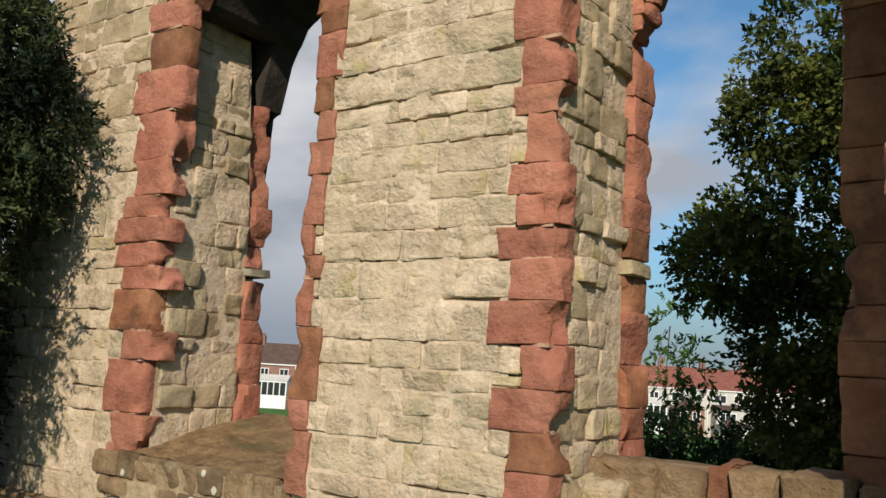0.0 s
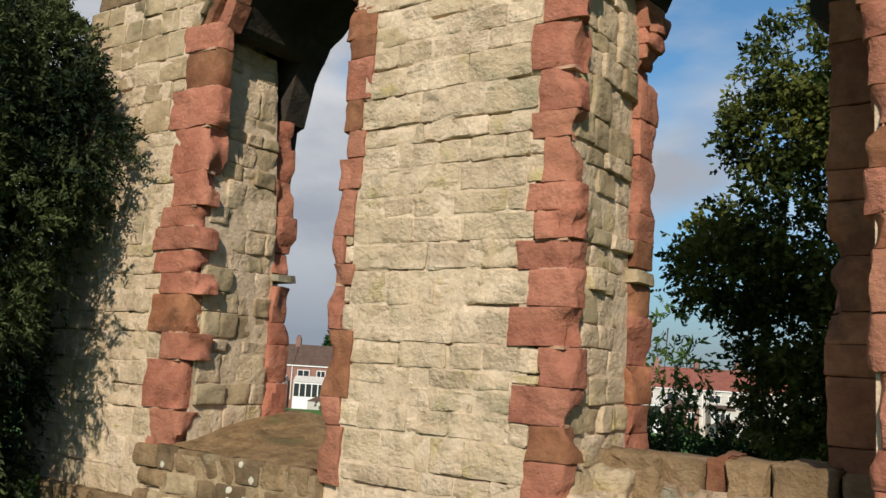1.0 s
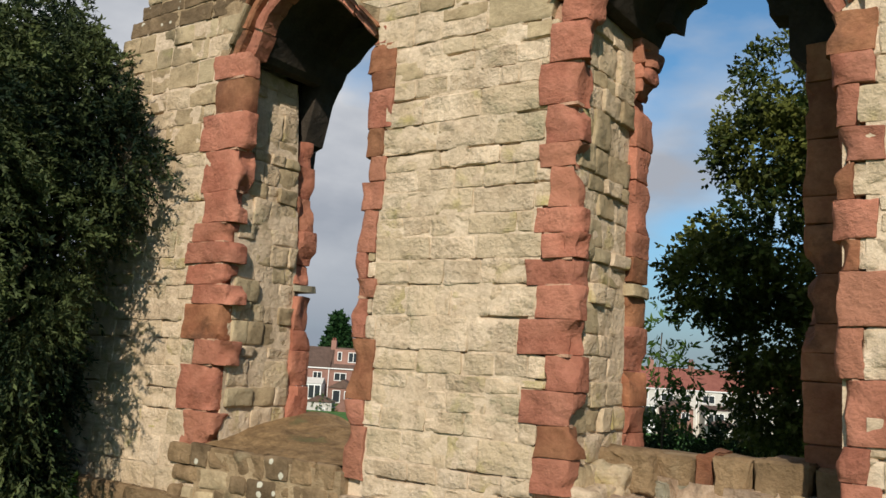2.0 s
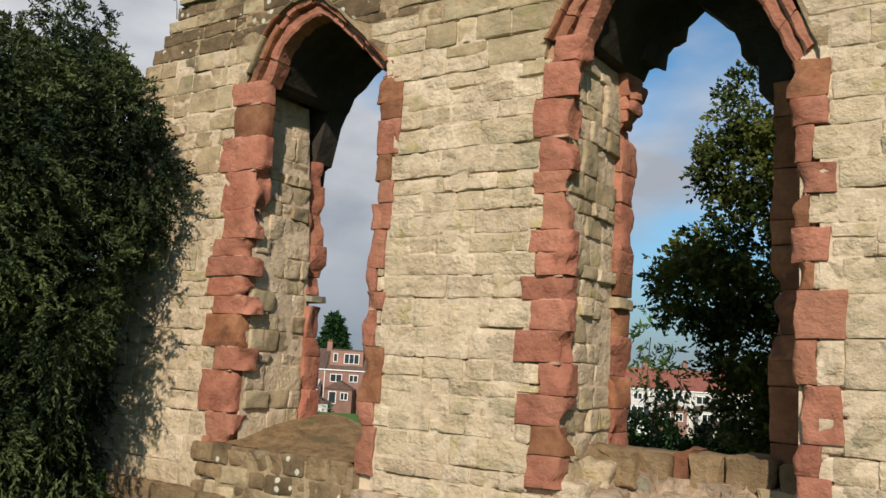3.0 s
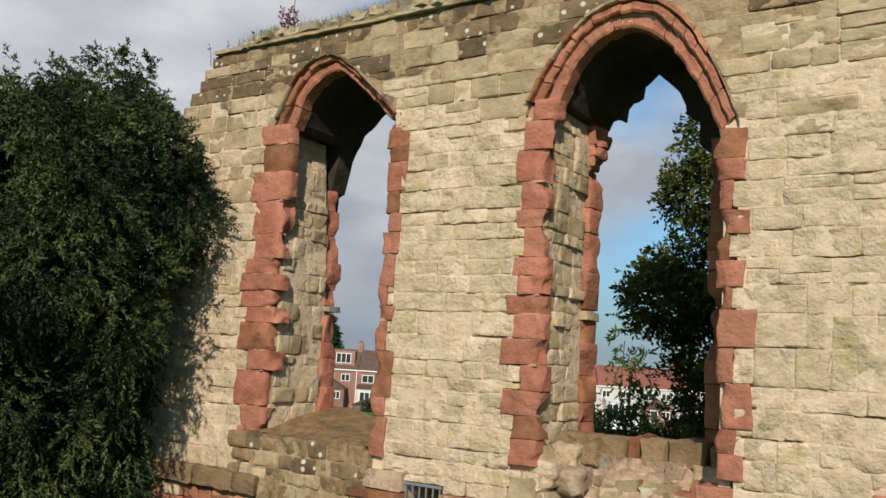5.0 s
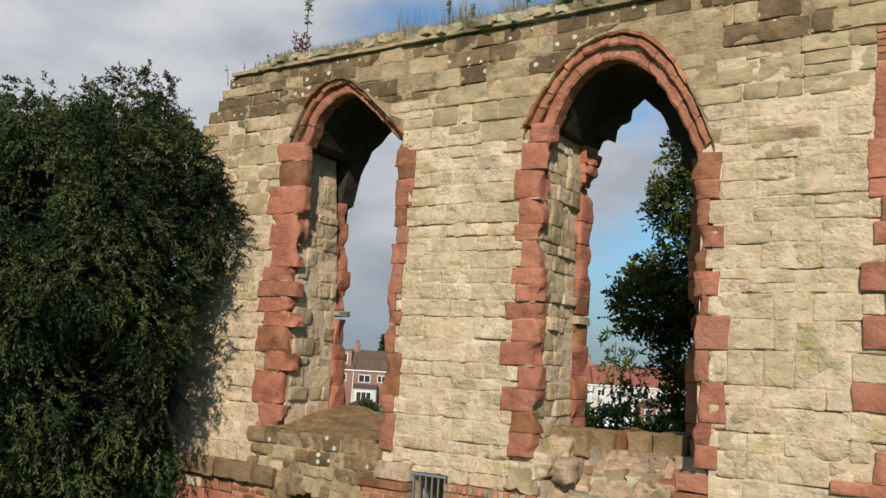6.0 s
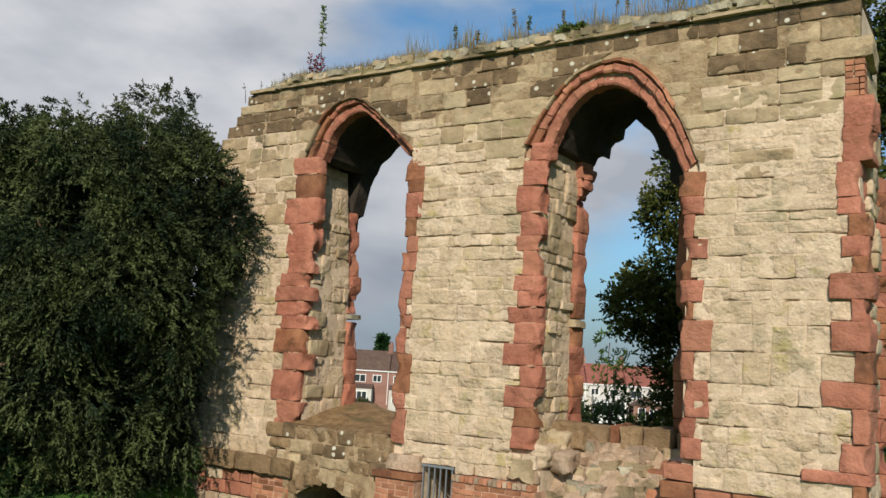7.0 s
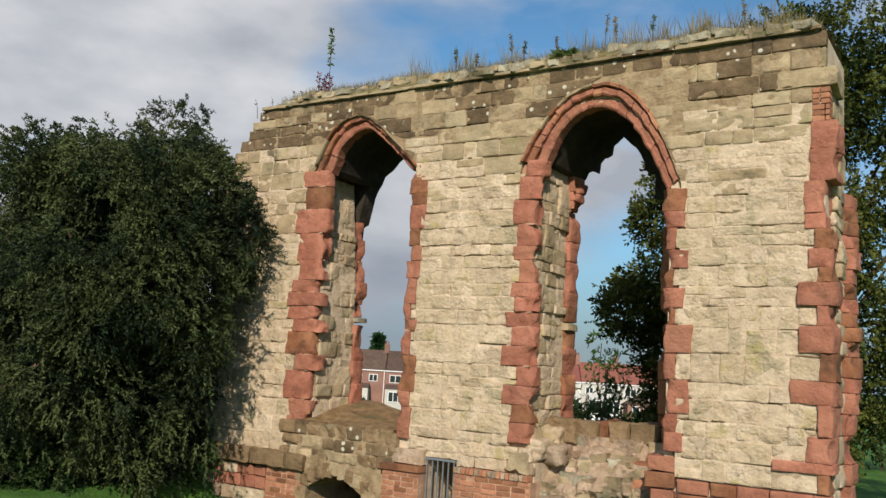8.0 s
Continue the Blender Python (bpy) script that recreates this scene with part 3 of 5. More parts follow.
def tone(x, z):
    """Which stone lies where: dark and spotted under the coping, paler and cleaner further down."""
    n1 = noise.noise(Vector((x * 0.8, z * 1.1, 3.0)))
    if z > 6.33 or (x < -1.2 and z > 5.95):
        return DARK if rng.random() < 0.75 else GREY
    if z > 5.85:
        return rng.choice((DARK, DARK, GREY, GREY, GREY))
    if z > 5.35:
        return GREY if n1 + rng.random() * 0.6 > 0.0 else BUFF
    if x < -2.9 and z > 4.4:
        return DARK if rng.random() < 0.15 and x < -3.7 else GREY if rng.random() < 0.6 else BUFF
    return GREY if rng.random() < (0.3 if z > 4.7 else 0.025) else BUFF


def lay_course(parent, z0, z1, b0, b1, t0, t1, mean):
    """One course from b0 to b1 at its bed and t0 to t1 at its top."""
    width = b1 - b0
    cuts, x = [0.0], 0.0
    while x < width - mean * 0.55:
        x += mean * rng.choice((0.55, 0.8, 1.0, 1.0, 1.25, 1.6))
        cuts.append(min(x, width))
    if cuts[-1] < width:
        if width - cuts[-1] < mean * 0.4 and len(cuts) > 1:
            cuts[-1] = width
        else:
            cuts.append(width)
    gap = 0.005
    for i, (a, b) in enumerate(zip(cuts, cuts[1:])):
        first, last = i == 0, i == len(cuts) - 2
        xb0, xb1 = b0 + a + gap, b0 + b - gap
        quad = (xb0, xb1, t0 + gap if first else xb0 + rng.gauss(0, 0.006), t1 - gap if last else xb1 + rng.gauss(0, 0.006),
                z0 + gap + rng.gauss(0, 0.004), z1 - gap + rng.gauss(0, 0.004))
        mid = (xb0 + xb1) / 2
        if z1 - z0 > 0.23 and rng.random() < 0.10:      # a stone made up of two thin ones
            zm = z0 + (z1 - z0) * rng.uniform(0.4, 0.6)
            face_stone("stone", (*quad[:2], quad[0], quad[1], quad[4], zm - 0.005), 0.0, tone(mid, z0), parent, 0.12)
            face_stone("stone", (quad[0], quad[1], quad[2], quad[3], zm + 0.005, quad[5]), 0.0, tone(mid, z1), parent, 0.12)
        else:
            face_stone("stone", quad, 0.0, tone(mid, (z0 + z1) / 2), parent, 0.12)


def fill_beside(parent, jamb, z0, z1, col, edge, sign):
    """Small stones that make good the toothing beside a narrower jamb stone."""
    for b in jamb:
        lo, hi = max(z0, b[0]), min(z1, b[1])
        room = (b[col] - edge) * sign
        if hi - lo > 0.06 and room > 0.05:
            x0, x1 = (edge, b[col]) if sign > 0 else (b[col], edge)
            face_stone("stone", (x0 + 0.005, x1 - 0.005, x0 + 0.005, x1 - 0.005, lo + 0.006, hi - 0.006), 0.0, tone(x0, lo), parent, 0.12)


for z0, z1 in zip(COURSES_A, COURSES_A[1:]):           # beside and above the smaller window, to the crumbled end
    l0, l1 = left_edge(z0) + rng.uniform(-0.06, 0.06), left_edge(z1) + rng.uniform(-0.06, 0.06)
    if z1 < 5.5:
        e = jamb_edge(LJ, z0, z1, 2, min)
        e = -2.60 if e is None else e
        lay_course(wall_left, z0, z1, l0, e, l0, e, 0.40 if z0 < 4.3 or z0 > 5.3 else 0.30)
        fill_beside(wall_left, LJ, z0, z1, 2, e, 1)
    elif z0 < 6.20:
        h0, h1 = HOOD_L[2](z0, -1), HOOD_L[2](z1, -1) or HOOD_L[0](0)[0]
        lay_course(wall_left, z0, z1, l0, h0 or -2.74, l0, h1, 0.34)
    else:
        lay_course(wall_left, z0, z1, l0, -1.55, l0, -1.55, 0.34)
for z0, z1 in zip(COURSES_B, COURSES_B[1:]):           # the pier and above it
    if z1 < 5.2:
        a = jamb_edge(LR, z0, z1, 3, max)
        b = jamb_edge(RJ, z0, z1, 2, min)
        a, b = (-0.72 if a is None else a), (1.50 if b is None else b)
        lay_course(wall_pier, z0, z1, a, b, a, b, 0.37 if z0 < 4.6 else 0.33)
        fill_beside(wall_pier, LR, z0, z1, 3, a, -1)
        fill_beside(wall_pier, RJ, z0, z1, 2, b, 1)
    elif z0 < 6.20:
        a0, a1 = HOOD_L[2](z0, 1), HOOD_L[2](z1, 1) or -1.55
        b0, b1 = HOOD_R[2](z0, -1), HOOD_R[2](z1, -1) or 2.30
        lay_course(wall_pier, z0, z1, a0, b0, a1, b1, 0.38)
    else:
        lay_course(wall_pier, z0, z1, -1.55, 2.30, -1.55, 2.30, 0.40)
for z0, z1 in zip(COURSES_C, COURSES_C[1:]):           # towards the end with the red quoins
    e = jamb_edge(RQ, z0, z1, 2, min)
    e = (4.96 if z0 < 5.8 else 5.24 if z0 < 6.1 else 5.12) if e is None else e
    if z1 < 4.9:
        a = jamb_edge(RR, z0, z1, 3, max)
        a = 3.45 if a is None else a
        lay_course(wall_right, z0, z1, a, e, a, e, 0.36)
        fill_beside(wall_right, RR, z0, z1, 3, a, -1)
    elif z0 < 6.20:
        a0, a1 = HOOD_R[2](z0, 1) or 2.3, HOOD_R[2](z1, 1) or 2.30
        lay_course(wall_right, z0, z1, a0, e, a1, e, 0.44)
    else:
        lay_course(wall_right, z0, z1, 2.30, e, 2.30, e, 0.42)
    fill_beside(wall_right, RQ, z0, z1, 2, e, 1)

# ---- red jambs ----
for name, x0, x1, z0, z1, parent in (("jamb_mortar", -2.86, -2.64, 1.1, 5.4, wall_left), ("jamb_mortar", -0.69, -0.5, 1.35, 5.3, wall_pier),
                                     ("jamb_mortar", 1.10, 1.33, 1.15, 5.25, wall_pier), ("jamb_mortar", 3.38, 3.45, 1.3, 4.7, wall_right)):
    slab_strip(name, [x0, x1], lambda x: z0, lambda x: z1, 0.06, 0.24, REDMORTAR, parent)
# Dark strip beside the reveal's head: shade put into the colour.
slab_strip("reveal_mortar", [-3.2, -2.86], lambda x: 4.6, lambda x: 5.6, 1.0, DEPTH - 0.01, SHADE_STONE, wall_left)
for jamb, parent, back in ((LJ, wall_left, 0.20), (LR, wall_pier, 0.55), (RJ, wall_pier, 0.17), (RR, wall_right, 0.50), (RQ, wall_right, 0.42)):
    for (a0, a1, ax0, ax1), (b0, b1, bx0, bx1) in zip(jamb, jamb[1:]):      # mortar in the beds between them
        slab_strip("bed_mortar", [max(ax0, bx0) + (0.08 if jamb in (LR, RR) else 0.012), min(ax1, bx1) - (0.012 if jamb in (LR, RR) else 0.08)], lambda x: a0 - 0.012, lambda x: a0 + 0.012, -0.004, back - 0.06, REDMORTAR, parent)
    side_ = 1 if jamb in (LJ, RJ, RQ) else -1
    for z0, z1, x0, x1 in jamb:
        if jamb in (LJ, RJ):
            x1 -= 0.04 if jamb is LJ else 0.02
        block("jamb_stone" if jamb is not RQ else "quoin", x0 + 0.004, x1, -(0.036 if jamb is RQ else 0.024) - rng.uniform(0, 0.008), back + rng.uniform(-0.04, 0.04), z0 + 0.002, z1 - 0.002,
              RUST if rng.random() < 0.14 else RED, parent, side_, 0.10 if jamb in (LJ, RJ) else 0.06, 0.026, 0.008, grid=GRID9, bite=0.34 if jamb in (LJ, RJ) else 0.12)

# ---- reveals: coursed stones behind the red jambs, then the red shafts at the back ----
def face_left(z):
    """Where the smaller window's reveal stands: it leans back towards its head."""
    return -2.44 - 0.02 * max(0.0, z - 1.5) - 0.09 * max(0.0, z - 3.5)


def face_right(z):
    return 1.375 + 0.01 * math.sin(z * 1.3)


def reveal(parent, face, y0, y1, z0, z1):
    """A reveal of small coursed stones in mortar."""
    ys, zs = steps(y0 - 0.04, y1 + 0.03, 22), steps(z0 - 0.1, z1, 60)
    w = len(ys)
    solid("reveal_mortar", [(face(zz) - 0.014 + 0.010 * noise.noise(Vector((3, yy * 4, zz * 4))) + 0.006 * noise.noise(Vector((3, yy * 13, zz * 13))), yy, zz) for zz in zs for yy in ys],
          [(j * w + i, j * w + i + 1, (j + 1) * w + i + 1, (j + 1) * w + i) for j in range(len(zs) - 1) for i in range(w - 1)], MORTAR, parent, smooth=True)
    z = z0
    while z < z1 - 0.08:
        h = min(rng.choice((0.13, 0.17, 0.2, 0.24, 0.3)), z1 - z)
        y, row = y0, rng.choice((3, 3, 4))
        for i in range(row):
            w = (y1 - y0) / row * rng.uniform(0.7, 1.3) if i < row - 1 else y1 - y
            if w > 0.05:
                x = face(z + h / 2) + rng.gauss(0.004, 0.014)
                block("reveal_stone", x - 0.25, x, y + 0.004, y + w - 0.004, z + 0.004 + rng.gauss(0, 0.006), z + h - 0.004 + rng.gauss(0, 0.006),
                      GREY if rng.random() < 0.3 else BUFF, parent, 0, 0.0, 0.030, 0.012, grid=GRID7)
            y += w
        z += h


reveal(wall_left, face_left, 0.14, 1.0, 1.45, 5.38)
reveal(wall_pier, face_right, 0.11, 1.08, 1.40, 5.30)


def shaft(parent, face, back, y0, y1, z0, z1, stone=RED, side=1):
    z = z0
    while z < z1 - 0.05:
        h = min(rng.choice((0.22, 0.3, 0.38, 0.46)), z1 - z)
        x = face(z + h / 2)
        block("shaft_stone", min(x, back), max(x, back), y0, y1, z + 0.002, z + h - 0.002, stone if rng.random() < 0.85 else RUST, parent, side, 0.05, 0.024)
        z += h


shaft(wall_left, lambda z: face_left(z) + 0.05, -3.0, 0.99, 1.27, 1.52, 3.0)
lump("ledge_stone", -2.95, -2.385, 1.0, 1.26, 3.0, 3.08, PALE, wall_left, 0.02, 0.4, GRID4)
shaft(wall_left, lambda z: face_left(z) + 0.01, -3.0, 0.99, 1.27, 3.09, 4.75)
shaft(wall_pier, lambda z: 1.43, 1.16, 1.08, 1.44, 1.6, 2.98)
lump("ledge_stone", 1.18, 1.45, 1.06, 1.44, 2.98, 3.09, GREY, wall_pier, 0.02, 0.4, GRID4)
shaft(wall_pier, lambda z: 1.42 + 0.04 * max(0.0, z - 4.2), 1.16, 1.08, 1.44, 3.1, 4.78)
for z0, z1, x1 in ((4.78, 4.90, 1.46), (4.90, 5.04, 1.52), (5.04, 5.20, 1.51), (5.20, 5.42, 1.46)):   # a bulging, worn capital
    block("shaft_head", 1.14, x1, 1.06, 1.44, z0, z1 + 0.01, RED, wall_pier, 1, 0.05, 0.03, 0.035)
shaft(wall_pier, lambda z: -1.00, -0.68, 1.10, 1.48, 1.4, 5.2, side=-1)
shaft(wall_right, lambda z: 2.80, 3.30, 1.10, 1.48, 1.5, 5.0, RUST, -1)


# ---- soffits, with their shade put into the stone colour ----
slab_strip("soffit", steps(-2.60, -0.68, 40), lambda x: IN_L[1](x) + 0.03, lambda x: IN_L[1](x) + 0.20, 0.22, DEPTH - 0.02, SHADE_STONE, arch_left)
slab_strip("soffit", steps(1.28, 3.29, 40), lambda x: IN_R[1](x) + 0.03, lambda x: IN_R[1](x) + 0.20, 0.22, DEPTH - 0.02, SHADE_STONE, arch_right)


# ---- broken tracery heads at the back of the windows ----
# The tracery's near-black colour carries the shade under the arch.
def tracery(parent, line, y0, y1):
    def low(x):
        for (xa, za), (xb, zb) in zip(line, line[1:]):
            if x <= xb:
                return za + (zb - za) * (x - xa) / max(1e-6, xb - xa)
        return line[-1][1]
    xs = sorted({x for x, _ in line} | set(steps(line[0][0], line[-1][0], 40)))
    return slab_strip("tracery_head", xs, lambda x: low(x) + noise.noise(Vector((x * 9, 0, 4))) * 0.02, lambda x: 6.0, y0, y1, SHADE_STONE, parent)


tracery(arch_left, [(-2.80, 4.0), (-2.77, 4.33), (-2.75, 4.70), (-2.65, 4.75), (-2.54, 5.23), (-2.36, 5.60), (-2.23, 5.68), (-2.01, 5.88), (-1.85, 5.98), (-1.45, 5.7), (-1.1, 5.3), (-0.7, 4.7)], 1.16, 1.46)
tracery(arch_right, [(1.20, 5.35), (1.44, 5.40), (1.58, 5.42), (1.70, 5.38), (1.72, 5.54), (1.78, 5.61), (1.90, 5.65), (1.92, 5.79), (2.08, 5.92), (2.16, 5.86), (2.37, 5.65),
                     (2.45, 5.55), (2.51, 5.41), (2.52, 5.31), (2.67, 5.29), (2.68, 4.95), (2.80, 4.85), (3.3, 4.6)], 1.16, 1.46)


# ---- arch rings ----
def ring(parent, inner, outer, count, f0, f1, y, depth, s0, s1, pick):
    for i in range(count):
        a, b = s0 + (s1 - s0) * i / count, s0 + (s1 - s0) * (i + 1) / count
        verts, rows = [], 4
        pts = []
        for k in range(rows + 1):
            s = a + (b - a) * (0.012 + 0.976 * k / rows)
            (xi, zi), (xo, zo) = inner[0](s), outer[0](s)
            pts.append(((xi + (xo - xi) * f0, zi + (zo - zi) * f0), (xi + (xo - xi) * f1, zi + (zo - zi) * f1)))
        j = rng.uniform(-0.015, 0.015)
        for (p, q) in pts:
            m = ((p[0] + q[0]) / 2, (p[1] + q[1]) / 2)
            for (px, pz), yy in ((p, y + 0.02), (((p[0] * 0.8 + q[0] * 0.2), (p[1] * 0.8 + q[1] * 0.2)), y), (m, y + 0.006 * rng.random()),
                                 (((p[0] * 0.2 + q[0] * 0.8), (p[1] * 0.2 + q[1] * 0.8)), y), (q, y + 0.02), (q, y + depth), (p, y + depth)):
                d = wobble((px * 1.0, yy + j * 20, pz), 0.020, 7.0)
                verts.append((px + d.x, yy + j + d.y, pz + d.z))
        w, faces = 7, []
        for k in range(rows):
            for c in range(w):
                faces.append((k * w + c, (k + 1) * w + c, (k + 1) * w + (c + 1) % w, k * w + (c + 1) % w))
        faces += [tuple(range(w)), tuple(rows * w + c for c in range(w - 1, -1, -1))]
        solid("voussoir", verts, faces, pick(), parent)


ring(arch_left, IN_L, HOOD_L, 13, 0.0, 0.50, 0.05, 0.2, -1, 1, lambda: RED)
ring(arch_left, IN_L, HOOD_L, 15, 0.53, 0.80, -0.01, 0.25, -1, 1, lambda: rng.choice((RED, RUST, RUST)))
ring(arch_left, IN_L, HOOD_L, 9, 0.83, 1.0, -0.06, 0.2, -0.95, 1, lambda: rng.choice((GREY, RUST, DARK)))
ring(arch_right, IN_R, HOOD_R, 17, 0.0, 0.45, 0.05, 0.2, -1, 1, lambda: RED)
ring(arch_right, IN_R, HOOD_R, 19, 0.48, 0.80, -0.01, 0.25, -1, 1, lambda: rng.choice((RED, RED, BRICK)))
ring(arch_right, IN_R, HOOD_R, 15, 0.83, 1.0, -0.05, 0.2, -1, 0.75, lambda: rng.choice((RUST, BRICK, GREY)))

# ---- brick patch under the end slab; the slab itself ----
for k in range(6):
    z = 5.46 + k * 0.069
    cut = rng.choice((0.0, 0.09))
    lump("brick", 4.97, 5.05 + cut * 0.6, -0.015, 0.2, z + 0.004, z + 0.062, BRICK, wall_right, 0.003, 0.1, GRID2, smooth=False)
    lump("brick", 5.06 + cut * 0.6, 5.16, -0.015, 0.2, z + 0.004, z + 0.062, BRICK, wall_right, 0.003, 0.1, GRID2, smooth=False)
lump("end_slab", 4.55, 5.23, -0.045, 0.7, 5.89, 6.11, GREY, wall_right, 0.03, 0.3, GRID6, crease=60)

# ---- the broken end of the wall, seen at a slant ----
z = 0.6
while z < 6.15:
    h = rng.choice((0.18, 0.26, 0.34))
    x = 5.16 + 0.06 * noise.noise(Vector((0, 3, z)))
    block("end_stone", x - 0.3, x + rng.uniform(-0.04, 0.05), 0.38, 0.74, z + 0.003, z + h - 0.003, BUFF if rng.random() < 0.7 and z < 5.3 else GREY, wall_right, 0, 0, 0.03, 0.025)
    block("end_stone", x - 0.3, x + rng.uniform(-0.07, 0.03), 0.74, 1.09, z + 0.003, z + h - 0.003, BUFF if rng.random() < 0.4 and z < 5.3 else GREY, wall_right, 0, 0, 0.03, 0.025)
    if z < 4.7:
        block("end_stone", x - 0.3, x + 0.11 + rng.uniform(-0.03, 0.03), 1.08, 1.5, z + 0.003, z + h - 0.003, rng.choice((RED, RUST, RED)), wall_right, 1, 0.05, 0.025)
    z += h

# ---- crumbled end stones at the far edge ----
z = 0.4
while z < 6.5:
    h = rng.choice((0.12, 0.17, 0.22))
    x = left_edge(z)
    for y in (0.05, 0.4, 0.8, 1.15):
        lump("edge_stone", x - rng.uniform(0.02, 0.20), x + 0.3, y + 0.02, y + 0.36, z + 0.005, z + h, rng.choice((GREY, DARK, GREY)), wall_left, 0.035, 0.45)
    z += h

# ---- coping and what has grown over it ----
coping = structure(new("coping"), "thin projecting stone coping along the wall's top", "coping")
x = -4.0
while x < 5.0:
    w = min(rng.uniform(0.5, 0.95), 5.08 - x)
    lump("coping_slab", x + 0.004, x + w - 0.004, -0.075 + rng.uniform(-0.015, 0.015), 0.5, 6.57, 6.61 + rng.uniform(0, 0.012), rng.choice((DARK, GREY, GREY)), coping, 0.018, 0.4, GRID6)
    x += w


def turf_height(x, y):
    base = 6.60 + 0.29 * min(1.0, max(0.0, y + 0.06) / 0.45) ** 0.6
    end = min(1.0, (x + 4.05) / 0.9, (5.15 - x) / 0.35)
    return 6.58 + (base - 6.58) * max(0.0, end) ** 0.6 + 0.045 * noise.noise(Vector((x * 2.2, y * 2.2, 1))) + 0.035 * noise.noise(Vector((x * 7, y * 7, 2))) + 0.015 * noise.noise(Vector((x * 19, y * 19, 2)))


def sheet(name, xs, ys, height, material, parent=None, label="", smooth=True):
    verts = [(x, y, height(x, y)) for y in ys for x in xs]
    w = len(xs)
    faces = [(j * w + i, j * w + i + 1, (j + 1) * w + i + 1, (j + 1) * w + i) for j in range(len(ys) - 1) for i in range(w - 1)]
    return solid(name, verts, faces, material, parent, label, smooth)


tagged(sheet("turf", steps(-4.0, 5.08, 220), steps(-0.065, 1.5, 44), turf_height, TURF),
       "dry turf and lichened rubble grown over the wall's top", "turf", kind="stuff")
for i in range(130):
    x, y = rng.uniform(-3.5, 5.0), abs(rng.gauss(0.0, 0.13)) - 0.02
    z, w, d = turf_height(x, y), rng.choice((0.05, 0.08, 0.12, 0.2)), rng.uniform(0.04, 0.10)
    lump("capping_stone", x - w, x + w, y - d, y + d, z - 0.07, z + rng.uniform(0.0, 0.03), rng.choice((PALE, PALE, GREY, PALE)), coping, 0.05, 0.9, GRID4, turn=rng.gauss(0, 0.3), crease=70)

# ---- sill of the smaller window: earth banked against the far edge ----
def bank(x, y):
    rise = max(0.0, min(1.0, (y + 0.02) / 1.25)) ** 0.8
    peak = 0.06 * math.exp(-((x + 2.45) / 0.35) ** 2) * rise
    return 1.37 + 0.27 * rise + peak - 0.13 * rise * max(0, (x + 2.1)) + 0.03 * noise.noise(Vector((x * 3, y * 3, 7)))


tagged(sheet("sill_bank", steps(-2.85, -0.60, 44), steps(0.0, 1.5, 30), bank, EARTH), "bank of bare mossy earth lying on the window sill", "earth", kind="stuff")

# dark rubble under that sill
for row, (zz, h) in enumerate(((1.16, 0.22), (0.98, 0.18), (0.80, 0.18))):
    x = -2.72 - rng.uniform(0.0, 0.28)
    while x < -0.78:
        w = min(rng.uniform(0.16, 0.46), -0.74 - x)
        if w < 0.08:
            break
        mat_ = rng.choice((GREY, DARK, BROWN, BROWN)) if row else rng.choice((DARK, BROWN, BROWN))
        block("rubble_stone", x + 0.006, x + w - 0.006, -0.052 - rng.uniform(0, 0.014), 0.3, zz + 0.006 + rng.gauss(0, 0.012), zz + h - 0.006 + rng.gauss(0, 0.012), mat_, sill_wall, 0, 0, 0.034, 0.028)
        x += w
for i in range(9):                                     # stones that turn the low arch
    s = -1 + 2 * (i + 0.5) / 9
    x, zc = -1.80 + s * 0.66, 0.70 - 0.24 * abs(s) ** 1.3
    lump("arch_stone", x - 0.085, x + 0.085, -0.065, 0.35, zc - 0.09, zc + 0.11, rng.choice((BROWN, BROWN, GREY)), sill_wall, 0.04, 0.5, GRID6, crease=60)
# string course, with brick and red stone beneath it
x = -4.7
while x < -2.45:
    w = min(rng.uniform(0.5, 0.9), -2.40 - x)
    lump("plinth_slab", x + 0.004, x + w - 0.004, -0.15, 0.2, 0.61, 0.87, BROWN, wall_left, 0.045, 0.6, GRID6, crease=70)
    x += w


def brickwork(parent, x0, x1, z0, z1, y, seed):
    r, z, row = random.Random(seed), z1, 0
    slab_strip("brick_mortar", [x0, x1], lambda x: z0, lambda x: z1, y + 0.004, y + 0.3, REDMORTAR, parent)
    while z > z0 + 0.02:
        x = x0 - (0.11 if row % 2 else 0.0)
        while x < x1 - 0.02:
            w = r.choice((0.215, 0.215, 0.10))
            a, b = max(x, x0), min(x + w, x1)
            if b - a > 0.03:
                lump("brick", a + 0.004, b - 0.005, y - r.uniform(0.0, 0.012), y + 0.12, z - 0.068, z - 0.004, BRICK if r.random() < 0.85 else RUST, parent, 0.005, 0.15, GRID2, smooth=False)
            x += w + 0.01
        z -= 0.075
        row += 1


brickwork(wall_left, -3.20, -2.45, 0.0, 0.60, -0.04, 3)
for z0, h in ((0.42, 0.18), (0.22, 0.2), (0.0, 0.22)):
    x = -4.6
    while x < -3.25:
        w = min(rng.uniform(0.22, 0.42), -3.22 - x)
        lump("stone", x + 0.006, x + w - 0.006, -0.04, 0.2, z0 + 0.006, z0 + h - 0.006, rng.choice((RED, RED, BUFF, RUBBLE)), wall_left, 0.018, 0.3)
        x += w
brickwork(plinth, -0.82, -0.19, 0.1, 0.84, -0.16, 4)
lump("plinth_slab", -0.86, -0.18, -0.20, 0.1, 0.84, 0.92, RUST, plinth, 0.012, 0.25, GRID4)
brickwork(plinth, 0.36, 1.54, 0.1, 0.90, -0.10, 5)
x = 0.35
